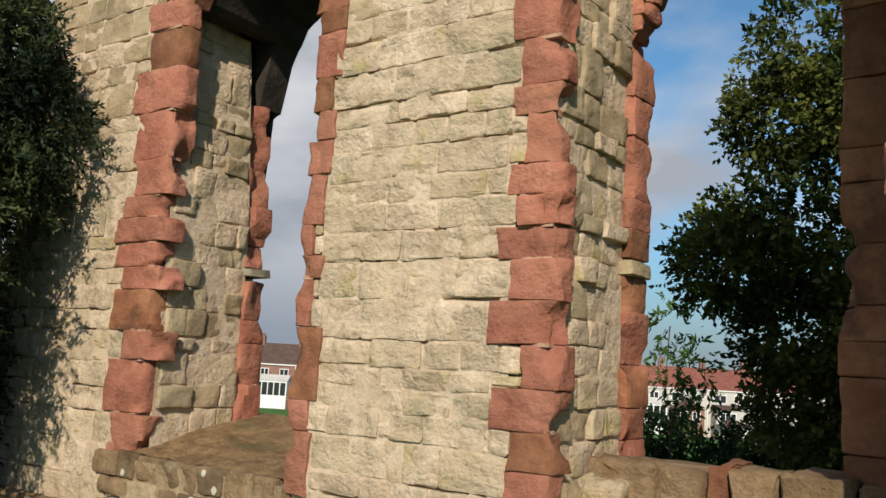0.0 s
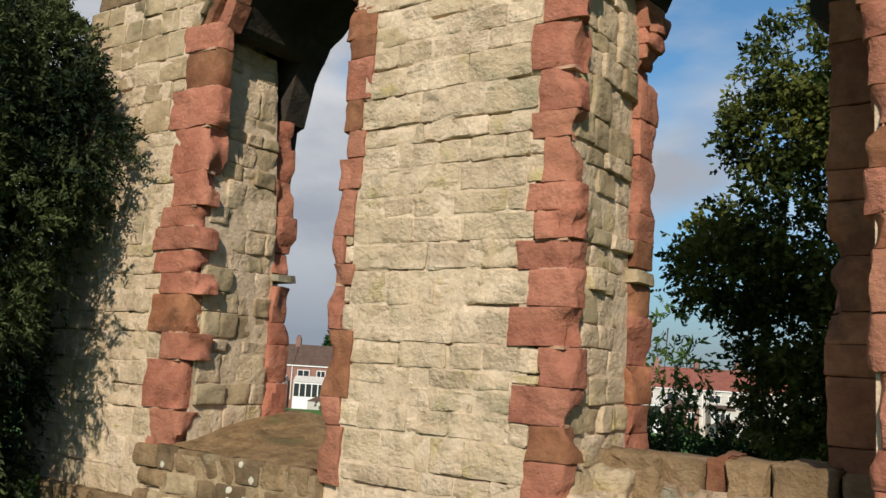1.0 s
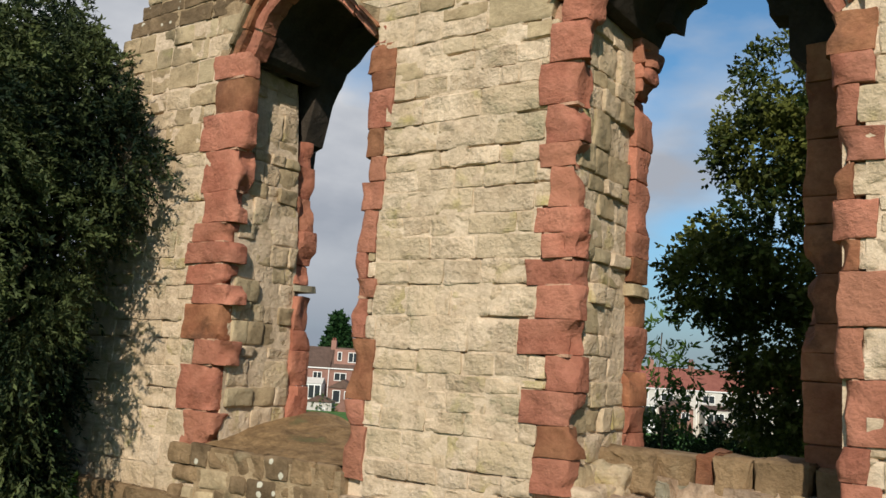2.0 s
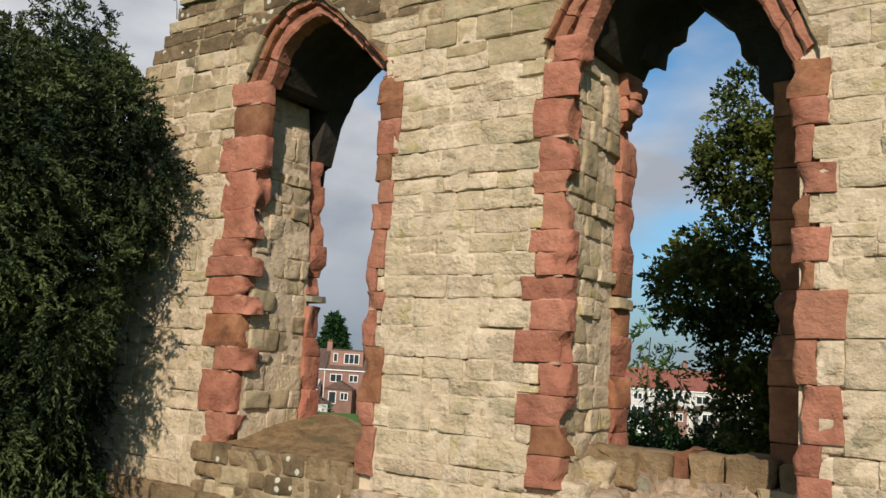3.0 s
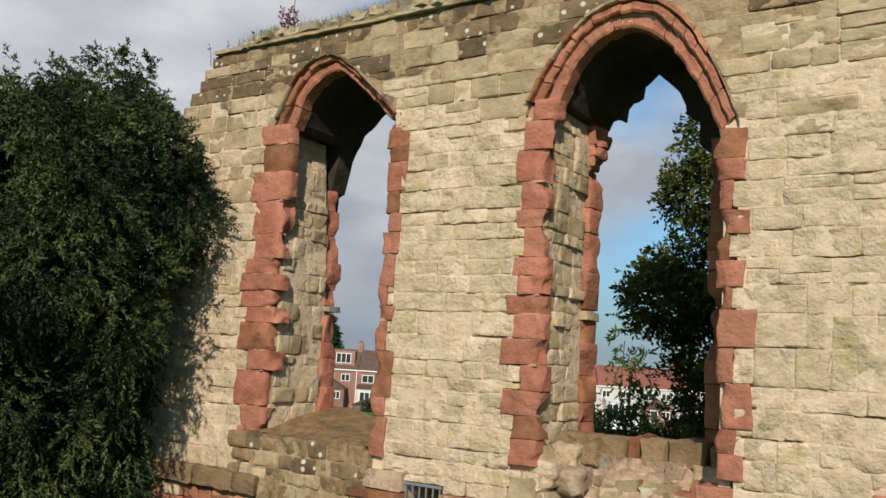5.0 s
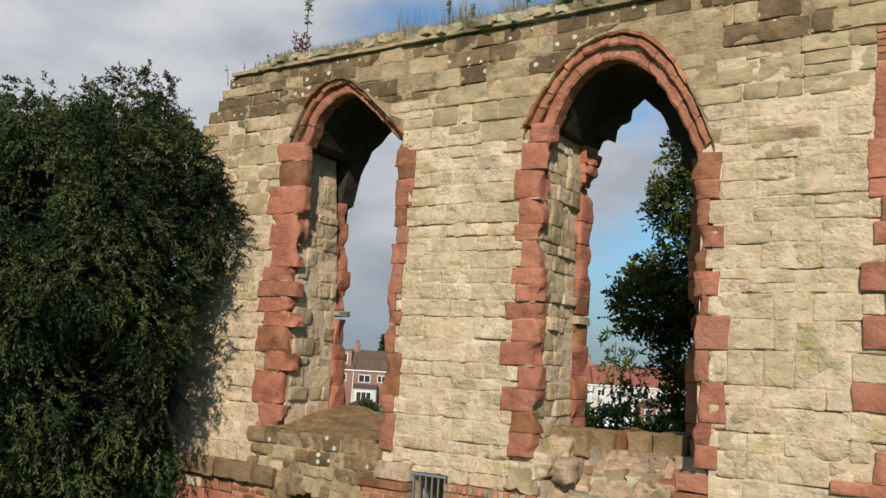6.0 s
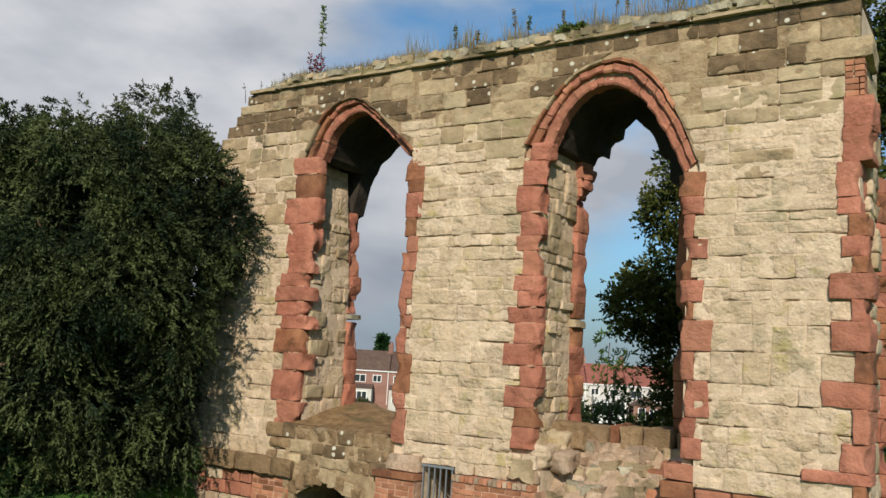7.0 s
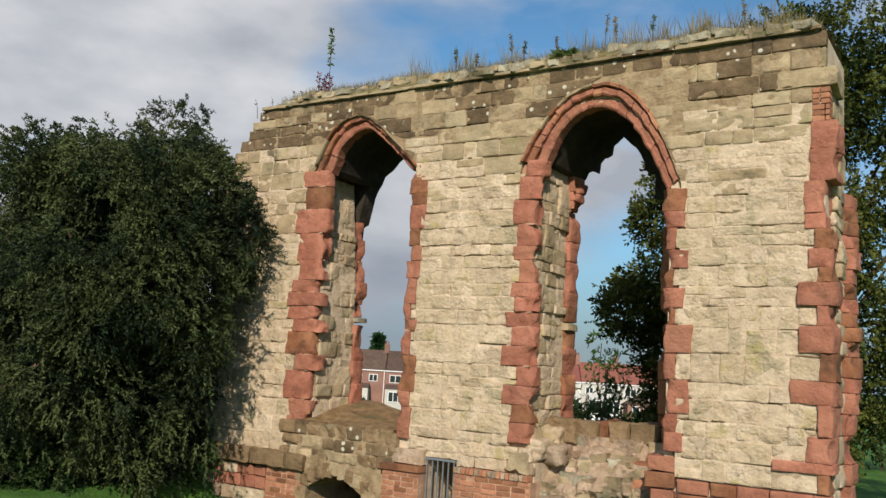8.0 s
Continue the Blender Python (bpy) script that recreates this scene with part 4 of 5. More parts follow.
while x < 1.5:                                         # bricks on edge along the top of that patch
    lump("brick", x, x + 0.062, -0.125, 0.08, 0.905, 0.985, BRICK if rng.random() < 0.5 else RUBBLE, plinth, 0.006, 0.25, GRID2)
    x += 0.068
lump("boulder", 1.14, 1.47, -0.06, 0.4, 1.0, 1.30, GREY, plinth, 0.07, 0.9, GRID6, crease=80)
lump("lintel_stone", -0.75, -0.18, -0.05, 0.3, 0.93, 1.14, RUBBLE, plinth, 0.02, 0.2, GRID4)
for xa, xb in ((0.34, 0.62), (0.63, 1.13)):
    face_stone("stone", (xa, xb, xa, xb, 0.99, 1.15), 0.0, BUFF, plinth, 0.12)
face_stone("stone", (-0.20, 0.36, -0.20, 0.36, 1.07, 1.15), 0.0, BUFF, plinth, 0.3)

# iron grate in the small opening
grate = tagged(new("window_grate"), "grey iron bar grate in a small dark opening", "grate")
grate.location = (-0.16, -0.02, 0.2)


def bar(name, x0, x1, y0, y1, z0, z1, material, parent):
    verts = [(a, b, c) for a in (x0, x1) for b in (y0, y1) for c in (z0, z1)]
    return solid(name, verts, [(0, 1, 3, 2), (4, 6, 7, 5), (0, 4, 5, 1), (2, 3, 7, 6), (1, 5, 7, 3), (0, 2, 6, 4)], material, parent)


for i in range(6):
    bar("upright", 0.005 + i * 0.09, 0.022 + i * 0.09, 0.0, 0.015, -0.3, 0.85, IRON, grate)
bar("rail", -0.01, 0.49, -0.008, 0.012, 0.83, 0.86, IRON, grate)
bar("rail", -0.01, 0.49, -0.008, 0.012, 0.14, 0.17, IRON, grate)

# ---- robbed wall below the wide window ----
x = 1.36
for w, top in ((0.70, 1.70), (0.16, 1.74), (0.30, 1.73), (0.40, 1.75), (0.45, 1.72)):
    lump("sill_stone", x + 0.008, x + w - 0.008, 0.86 + rng.uniform(-0.02, 0.02), 1.44, 1.42, top, RUST if w < 0.2 else BROWN, rubble_wall, 0.035, 0.6, GRID6, crease=60)
    x += w
for x0, x1, y0, y1, z0, z1, m in ((1.24, 1.58, 0.10, 0.55, 1.18, 1.47, BUFF), (1.24, 1.66, 0.45, 0.95, 1.30, 1.62, BUFF), (1.26, 1.80, 0.62, 1.05, 1.38, 1.72, BROWN),
                                  (1.24, 1.50, 0.02, 0.35, 0.95, 1.22, RUBBLE), (1.45, 1.78, 0.30, 0.70, 1.12, 1.38, RUBBLE)):
    lump("sill_stone", x0, x1, y0, y1, z0, z1, m, rubble_wall, 0.06, 1.0, GRID9, crease=80, tight=False)


def robbed(u, v):
    """The ragged core: how far back it lies at x = u and height v."""
    f = max(0.0, min(1.0, (v - 0.35) / 1.15))
    cave = 0.55 * max(0.0, 1 - ((u - 2.45) / 0.45) ** 2) * max(0.0, 1 - max(0.0, (v - 0.45) / 0.40) ** 2)
    return 0.06 + 0.80 * f ** 1.3 + cave + 0.10 * noise.noise(Vector((u * 3, v * 3.4, 3))) + 0.05 * noise.noise(Vector((u * 9, v * 9, 8))) + 0.02 * noise.noise(Vector((u * 22, v * 22, 8)))


us, vs_ = steps(1.48, 3.36, 80), steps(0.0, 1.52, 64)
w_ = len(us)
solid("core_face", [(u, robbed(u, v), v) for v in vs_ for u in us],
      [(j * w_ + i, j * w_ + i + 1, (j + 1) * w_ + i + 1, (j + 1) * w_ + i) for j in range(len(vs_) - 1) for i in range(w_ - 1)], RUBBLE, rubble_wall, smooth=False)
for k in range(110):
    u, v, w, h = rng.uniform(1.55, 3.3), rng.uniform(0.35, 1.48), rng.uniform(0.05, 0.17), rng.uniform(0.04, 0.09)
    y = robbed(u, v)
    lump("rubble_stone", u - w, u + w, y - rng.uniform(-0.01, 0.04), y + 0.25, v - h, v + h, rng.choice((RUBBLE, RUBBLE, GREY, GREY, BRICK if u > 2.6 else PALE)),
         rubble_wall, 0.06, 0.9, GRID4, turn=rng.gauss(0, 0.3), crease=55)
for i in range(5):
    lump("facing_stone", 3.10 + rng.uniform(-0.1, 0.06), 3.42, -0.03, 0.3, 0.45 + i * 0.2, 0.63 + i * 0.2, rng.choice((RUST, RUBBLE, RED)), wall_right, 0.03, 0.4)
# base courses towards the end
for z0, h in ((1.02, 0.16), (0.84, 0.17), (0.64, 0.19), (0.44, 0.19)):
    x = 3.45
    while x < 5.15:
        w = min(rng.uniform(0.25, 0.6), 5.17 - x)
        block("base_stone", x + 0.004, x + w - 0.004, -0.022, 0.3, z0 + 0.004, z0 + h - 0.004, rng.choice((RED, RED, RUST, RUBBLE, BUFF)), wall_right, 0, 0, 0.02, 0.015)
        x += w


# ---- ground ----
def lie(x, y):
    d = max(abs(x - 0.5) - 5.0, 0.0, -y - 1.6 if y < 0 else 0.0)
    dip = -0.9 * max(0.0, 1 - d / 1.2) if -3.0 < y < 1.4 and -4.4 < x < 6.6 else 0.0
    fall = -6.4 * max(0.0, min(1.0, (math.hypot(x, y) - 28) / 60)) if y > 0 else 0.0
    return 0.28 + dip + fall + 0.05 * noise.noise(Vector((x * 0.2, y * 0.2, 5)))


near = steps(-22, 22, 88)
far_l, far_r = [-2500, -900, -400, -250, -180, -140, -110, -90, -70, -55, -42, -32, -26], [26, 32, 42, 55, 70, 90, 120, 180, 300, 900, 2500]
structure(sheet("ground", far_l + near + far_r, far_l + near + far_r, lie, LAWN), "mown green lawn falling gently away behind the ruin", "grass")


# ---- plants ----
def leaf_mesh(name, base, axis, side, length, width, material, parent, label=""):
    """Many small leaves, each a folded four-cornered blade. base, axis, side: arrays of a row per leaf."""
    base, axis, side = np.asarray(base), np.asarray(axis), np.asarray(side)
    n = len(base)
    length, width = np.asarray(length).reshape(-1, 1) * np.ones((n, 1)), np.asarray(width).reshape(-1, 1) * np.ones((n, 1))
    up = np.cross(axis, side)
    mid = base + axis * length * 0.45
    verts = np.stack([base, mid + side * width * 0.5 + up * width * 0.18, base + axis * length, mid - side * width * 0.5 + up * width * 0.18], axis=1).reshape(-1, 3)
    me = bpy.data.meshes.new(name)
    me.vertices.add(4 * n)
    me.vertices.foreach_set("co", verts.astype(np.float32).ravel())
    me.loops.add(4 * n)
    me.loops.foreach_set("vertex_index", np.arange(4 * n, dtype=np.int32))
    me.polygons.add(n)
    me.polygons.foreach_set("loop_start", np.arange(0, 4 * n, 4, dtype=np.int32))
    me.update(calc_edges=True)
    me.materials.append(material)
    ob = new(name, me)
    ob.parent = parent
    if label:
        ob["label"] = label
    return ob


def unit(a):
    return a / np.maximum(np.linalg.norm(a, axis=-1, keepdims=True), 1e-6)


def across(axis, gen):
    return unit(np.cross(axis, unit(gen.normal(size=axis.shape))))


def sprays(gen, roots, ways, per, reach, leaf, spread=0.7, droop=0.3):
    """Leaves along short twigs: from each root along its way, drooping towards the tip."""
    n = len(roots)
    t = np.tile(np.linspace(0.1, 1.0, per), n)
    r, w = np.repeat(roots, per, axis=0), np.repeat(ways, per, axis=0)
    long = np.repeat(reach * gen.uniform(0.6, 1.3, n), per)
    base = r + w * (t * long)[:, None]
    base[:, 2] -= droop * long * t * t
    axis = unit(w + gen.normal(size=w.shape) * spread + np.array([0, 0, -droop]))
    return base, axis, across(axis, gen), leaf * gen.uniform(0.7, 1.25, n * per)


def limb(points, radii, sides=7):
    """A tapering round limb through the points."""
    verts, faces = [], []
    for i, (p, r) in enumerate(zip(points, radii)):
        p = Vector(p)
        d = (Vector(points[min(i + 1, len(points) - 1)]) - Vector(points[max(i - 1, 0)])).normalized()
        a = d.orthogonal().normalized()
        b = d.cross(a)
        for k in range(sides):
            f = 2 * math.pi * k / sides
            verts.append(tuple(p + (a * math.cos(f) + b * math.sin(f)) * r))
    for i in range(len(points) - 1):
        for k in range(sides):
            faces.append((i * sides + k, i * sides + (k + 1) % sides, (i + 1) * sides + (k + 1) % sides, (i + 1) * sides + k))
    faces.append(tuple((len(points) - 1) * sides + k for k in range(sides)))
    return verts, faces


def tree(name, base, lobes, material, label, category, seed, per_lobe, leaves, leaf, width, reach, droop=0.3, trunk=0.16, fork=1.2, keep=None, spread=0.7):
    """A tree: a trunk that forks into limbs reaching every lobe, and a crown of leafy twigs spread over and inside the lobes."""
    gen, r = np.random.default_rng(seed), random.Random(seed)
    thing = tagged(new(name), label, category)
    thing.location = base
    bx, by, bz = base
    top = Vector((sum(l[0] for l in lobes) / len(lobes) - bx, sum(l[1] for l in lobes) / len(lobes) - by, sum(l[2] for l in lobes) / len(lobes) - bz))
    pts = [(0, 0, -0.2), (top.x * 0.1 + r.uniform(-.06, .06), top.y * 0.1, fork * 0.5), (top.x * 0.3, top.y * 0.3, fork), tuple(top)]
    solid("trunk", *limb(pts, (trunk * 1.3, trunk, trunk * 0.8, trunk * 0.3), 9), BARK, thing, smooth=True)
    roots, ways = [], []
    for k, (lx, ly, lz, rx, rz) in enumerate(lobes):
        c = Vector((lx - bx, ly - by, lz - bz))
        if k % 2 == 0:
            s = Vector(pts[2]).lerp(Vector(pts[3]), r.uniform(0.0, 0.8))
            m = s.lerp(c, 0.5) + Vector((r.uniform(-.15, .15), r.uniform(-.15, .15), r.uniform(-.1, .25)))
            solid("limb", *limb([tuple(s), tuple(m), tuple(c)], (trunk * 0.35, trunk * 0.22, 0.012), 6), BARK, thing, smooth=True)
        d = unit(gen.normal(size=(per_lobe, 3)))
        rad = gen.uniform(0.5, 1.05, (per_lobe, 1)) ** 0.45
        lump_ = 1 + 0.25 * np.sin(d[:, :1] * 5 + k) * np.cos(d[:, 1:2] * 6 + k * 2)
        roots.append(np.array(c) + d * rad * lump_ * np.array([rx, rx, rz]))
        ways.append(unit(d + np.array([0, 0, 0.15]) + gen.normal(size=d.shape) * 0.35))
    roots, ways = np.concatenate(roots), np.concatenate(ways)
    if keep:
        ok = np.array([keep(x + bx, y + by, z + bz) for x, y, z in roots])
        roots, ways = roots[ok], ways[ok]
    b, a, s, size = sprays(gen, roots, ways, leaves, reach, leaf, spread, droop)
    leaf_mesh("crown", b, a, s, size, size * width, material, thing)
    return thing


def yew_lobes(cx, cy, top, wide, seed, count):
    r, out = random.Random(seed), []
    shape = [(0.5, 0.45), (1.2, 0.66), (2.4, 0.88), (3.8, 0.98), (4.8, 0.90), (5.6, 0.72), (6.3, 0.45)]
    for i in range(count):
        z = 0.7 + (top - 1.1) * (i + r.random()) / count
        f = z / top * 6.6
        w = shape[-1][1]
        for (za, wa), (zb, wb) in zip(shape, shape[1:]):
            if za <= f < zb:
                w = wa + (wb - wa) * (f - za) / (zb - za)
                break
        ang, rad = i * 2.399 + r.uniform(-0.4, 0.4), wide * w * r.uniform(0.45, 1.02)
        rad *= 1 + 0.16 * math.sin(3 * ang + 1.7 * z) * math.cos(2.3 * z + ang)
        size = r.choice((0.35, 0.5, 0.65, 0.85)) * r.uniform(0.9, 1.1) * wide / 2.6
        out.append((cx + math.cos(ang) * rad, cy + math.sin(ang) * rad, z, size, size * r.uniform(0.9, 1.5)))
    return out


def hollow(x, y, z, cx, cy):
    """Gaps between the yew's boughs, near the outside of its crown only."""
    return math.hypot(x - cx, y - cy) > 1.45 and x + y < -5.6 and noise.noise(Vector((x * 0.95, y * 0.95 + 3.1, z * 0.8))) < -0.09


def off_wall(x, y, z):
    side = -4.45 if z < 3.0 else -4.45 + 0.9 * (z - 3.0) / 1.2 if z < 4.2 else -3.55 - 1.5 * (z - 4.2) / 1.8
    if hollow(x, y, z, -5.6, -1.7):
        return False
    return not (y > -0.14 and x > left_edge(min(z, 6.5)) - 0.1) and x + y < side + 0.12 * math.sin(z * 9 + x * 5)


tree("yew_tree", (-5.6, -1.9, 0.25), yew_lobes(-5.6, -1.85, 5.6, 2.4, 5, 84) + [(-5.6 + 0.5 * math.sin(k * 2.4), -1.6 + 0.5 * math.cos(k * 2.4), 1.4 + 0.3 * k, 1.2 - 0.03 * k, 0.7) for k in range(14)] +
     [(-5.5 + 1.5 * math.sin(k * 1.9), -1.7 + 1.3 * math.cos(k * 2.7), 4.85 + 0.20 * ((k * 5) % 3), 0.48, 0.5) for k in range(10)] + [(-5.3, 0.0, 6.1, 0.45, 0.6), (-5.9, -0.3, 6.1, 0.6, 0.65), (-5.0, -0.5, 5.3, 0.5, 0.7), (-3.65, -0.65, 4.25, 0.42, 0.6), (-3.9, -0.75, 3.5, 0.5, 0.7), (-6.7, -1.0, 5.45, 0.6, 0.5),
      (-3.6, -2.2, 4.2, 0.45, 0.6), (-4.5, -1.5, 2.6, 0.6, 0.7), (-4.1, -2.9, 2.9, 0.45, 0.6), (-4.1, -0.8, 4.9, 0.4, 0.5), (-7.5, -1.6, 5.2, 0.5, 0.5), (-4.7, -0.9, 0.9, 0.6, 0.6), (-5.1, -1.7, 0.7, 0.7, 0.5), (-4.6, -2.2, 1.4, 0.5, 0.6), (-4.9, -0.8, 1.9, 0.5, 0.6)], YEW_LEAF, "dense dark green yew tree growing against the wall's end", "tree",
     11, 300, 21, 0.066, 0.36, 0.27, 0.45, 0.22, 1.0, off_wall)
tree("yew_tree", (-9.2, -0.2, 0.25), yew_lobes(-9.4, -0.2, 5.0, 2.5, 8, 70), YEW_LEAF, "dark yew tree with a broad rounded top, on the lawn", "tree",
     12, 190, 18, 0.076, 0.38, 0.28, 0.45, 0.2, 1.0, lambda x, y, z: not hollow(x, y, z, -9.4, -0.2))

lob = [(3.0, 8.4, 7.6, 1.5, 1.4), (1.6, 8.0, 6.9, 1.2, 0.9), (4.6, 8.6, 7.0, 1.6, 1.5), (2.2, 7.6, 5.9, 1.2, 0.8), (0.7, 8.0, 5.95, 0.75, 0.5), (3.6, 7.6, 5.6, 1.4, 0.9),
       (5.4, 8.2, 5.2, 1.4, 1.0), (1.0, 7.8, 4.3, 1.2, 0.75), (0.2, 7.5, 3.9, 0.75, 0.5), (2.4, 7.8, 3.9, 1.4, 0.9), (4.2, 8.2, 3.7, 1.4, 1.0), (0.95, 8.2, 2.95, 0.75, 0.55), (1.1, 8.3, 2.0, 0.8, 0.6), (2.2, 8.0, 3.0, 1.0, 0.7), (2.2, 8.2, 1.7, 1.1, 0.7), (3.6, 8.2, 1.6, 1.2, 0.8),
       (3.2, 9.0, 9.8, 1.1, 1.0), (4.7, 9.2, 10.1, 1.5, 1.2), (6.2, 9.4, 10.0, 1.6, 1.3), (4.5, 8.7, 8.5, 1.4, 1.1), (7.2, 9.2, 8.0, 1.5, 1.4), (3.4, 9.4, 9.0, 1.6, 1.1), (5.6, 9.4, 8.6, 1.6, 1.2), (6.4, 9.0, 6.8, 1.5, 1.3), (6.2, 8.8, 3.6, 1.3, 1.0), (2.8, 8.0, 2.4, 1.4, 0.6), (5.0, 8.8, 2.3, 1.2, 0.7)]
lob = [(0.65 + x * 0.868, y * 0.868 - 0.92, 0.31 + z * 0.868, a * 0.80, b * 0.80) for x, y, z, a, b in lob]
tree("broadleaf_tree", (3.2, 6.5, 0.28), lob, OAK_LEAF, "broad green tree just turning yellow, standing behind the ruin", "tree", 21, 560, 10, 0.088, 0.6, 0.34, 0.15, 0.2, 1.8, spread=0.95)
tree("sapling", (-1.25, 8.9, 0.28), [(-1.2, 8.8, 3.1, 0.16, 0.45), (-1.15, 8.85, 2.5, 0.26, 0.35), (-1.3, 8.9, 1.9, 0.35, 0.4), (-0.7, 8.7, 2.5, 0.16, 0.35), (-0.75, 8.8, 1.9, 0.3, 0.35)],
     BUSH_LEAF, "slender young tree with long drooping leaves", "sapling", 22, 26, 6, 0.15, 0.34, 0.2, 0.5, 0.025, 1.0)
for i, (x, y, h, w) in enumerate(((-3.4, 10.5, 1.5, 0.9), (-2.0, 10.5, 1.25, 0.8), (-0.4, 10.2, 1.2, 0.7), (1.0, 10.6, 1.4, 0.8), (2.4, 11.0, 1.8, 1.0), (0.2, 13.5, 1.2, 0.9), (-4.8, 13.0, 1.9, 1.1),
                                  (4.0, 15.5, 2.6, 1.3), (6.2, 16.5, 2.4, 1.3), (8.4, 17.0, 2.6, 1.4), (1.8, 16.5, 2.2, 1.2), (10.6, 18, 2.6, 1.4))):
    tree("bush", (x, y, 0.28), [(x + dx * w, y + dy * w, 0.28 + h * f, w * 0.62, h * 0.34) for dx, dy, f in ((-.5, 0, .4), (.5, .2, .35), (0, -.4, .5), (.1, .3, .72), (-.2, 0, .7))],
         SHADE_LEAF if i % 4 else BUSH_LEAF, "leafy garden bush behind the ruin", "bush", 30 + i, 130, 7, 0.10, 0.5, 0.2, 0.2, 0.03, 0.4)
for i, (x, y, h, w) in enumerate(((-4.55, -0.55, 0.75, 0.42), (-5.6, -3.3, 0.55, 0.5), (-6.6, -3.2, 0.5, 0.5), (-7.5, -2.6, 0.55, 0.5), (-4.9, -2.9, 0.5, 0.4), (-8.5, -2.2, 0.5, 0.5))):
    tree("low_shrub", (x, y, 0.26), [(x + dx * w, y + dy * w, 0.26 + h * f, w * 0.55, h * 0.36) for dx, dy, f in ((-.4, 0, .35), (.4, .2, .4), (0, -.2, .7))],
         SHADE_LEAF if i else BUSH_LEAF, "low leafy shrub at the foot of the yew", "shrub", 60 + i, 60, 6, 0.085, 0.6, 0.14, 0.1, 0.015, 0.2)

# ---- what grows on the wall's top ----
gen = np.random.default_rng(5)


def blades(name, xs, ys, tall, wide, material, label, lean=0.35):
    n = len(xs)
    base = np.array([(x, y, turf_height(x, y) - 0.02) for x, y in zip(xs, ys)])
    axis = unit(np.stack([gen.normal(0, lean, n), gen.normal(0, lean, n), np.ones(n)], axis=1))
    ob = leaf_mesh(name, base, axis, across(axis, gen), tall, wide, material, None)
    return tagged(ob, label, "grass", kind="stuff")


n = 5200
blades("short_grass", gen.uniform(-3.7, 5.0, n), np.abs(gen.normal(0.12, 0.3, n)), gen.uniform(0.05, 0.20, n), 0.007, STRAW, "thin dry grass along the wall's top")
spots_ = gen.choice([-0.2, 0.05, 0.75, 1.9, 2.3, 2.6, 3.0, 3.45, 3.55, 3.65, 4.0, 4.45, -1.0], 620) + gen.normal(0, 0.10, 620)
blades("tall_grass", spots_, np.abs(gen.normal(0.3, 0.12, 620)), gen.uniform(0.15, 0.50, 620), 0.009, STRAW, "tall bleached grass stalks on the wall's top", 0.18)


def weed(x, y, tall, material, seed, leaves=26, size=0.07, start=0.35, label="tall green weed rooted in the wall's top", category="weed"):
    g, r = np.random.default_rng(seed), random.Random(seed)
    z = turf_height(x, y)
    thing = tagged(new("weed"), label, category)
    thing.location = (x, y, z)
    tip = (r.uniform(-0.06, 0.06), r.uniform(-0.04, 0.04), tall)
    solid("stem", *limb([(0, 0, -0.05), (tip[0] * 0.2, tip[1] * 0.4, tall * 0.5), tip], (0.007, 0.005, 0.002), 5), BARK, thing)
    t = g.uniform(start, 1.0, leaves)
    base = np.array(tip)[None, :] * t[:, None]
    axis = unit(g.normal(size=(leaves, 3)) * np.array([1, 1, 0.5]) + np.array([0, 0, 0.3]))
    leaf_mesh("foliage", base, axis, across(axis, g), g.uniform(0.6, 1.3, leaves) * size, g.uniform(0.6, 1.2, leaves) * size * 0.5, material, thing)
    return thing


for i, (x, tall) in enumerate(((-0.22, 0.42), (0.12, 0.26), (0.72, 0.50), (0.95, 0.34), (2.20, 0.55), (2.36, 0.48), (2.9, 0.36), (1.5, 0.30), (4.1, 0.4))):
    weed(x, 0.25 + 0.03 * (i % 3), tall, STRAW if i % 3 else WEED, 80 + i, 55, 0.045, 0.4)
for i, x in enumerate((1.62, 1.70, 1.78, 1.55, 1.86)):
    weed(x, 0.05, 0.12, WEED, 95 + i, 40, 0.09, 0.1, "low green plant at the coping's edge", "plant")
weed(-2.66, 0.12, 1.12, WEED, 101, 90, 0.075, 0.4, "thin sapling sprouting from the wall's top", "sapling")
for i, x in enumerate((-2.80, -2.72, -2.62, -2.86)):
    weed(x, 0.10, 0.30 + 0.07 * (i % 2), CRIMSON, 110 + i, 34, 0.06, 0.25, "crimson-leaved plant on the wall's top", "plant")
for i, (x, t) in enumerate(((-3.95, 0.22), (-3.45, 0.2), (-3.3, 0.12), (-4.3, 0.3))):
    weed(x, 0.15, t, BARK, 120 + i, 5, 0.05, 0.6, "bare twig on the wall's broken end", "twig")

# ---- houses beyond ----
HB = surface("house_brick", (0.25, 0.135, 0.105), (0.33, 0.185, 0.15), scale=1.0, vary=0.2, bump=0.1)
WHITE = surface("white_render", (0.52, 0.50, 0.46), (0.62, 0.60, 0.56), scale=0.8, vary=0.06, bump=0.1)
TILE = surface("roof_tiles", (0.085, 0.056, 0.045), (0.13, 0.085, 0.068), scale=1.5, vary=0.2, bump=0.3)
REDTILE = surface("red_roof_tiles", (0.20, 0.07, 0.055), (0.27, 0.105, 0.08), scale=1.5, vary=0.2, bump=0.3)
PVC = plain("white_frames", (0.8, 0.8, 0.78), 0.4)
PANE = plain("dark_window_glass", (0.03, 0.035, 0.04), 0.08)
FENCE = surface("fence_wood", (0.10, 0.075, 0.05), (0.17, 0.13, 0.09), scale=2)


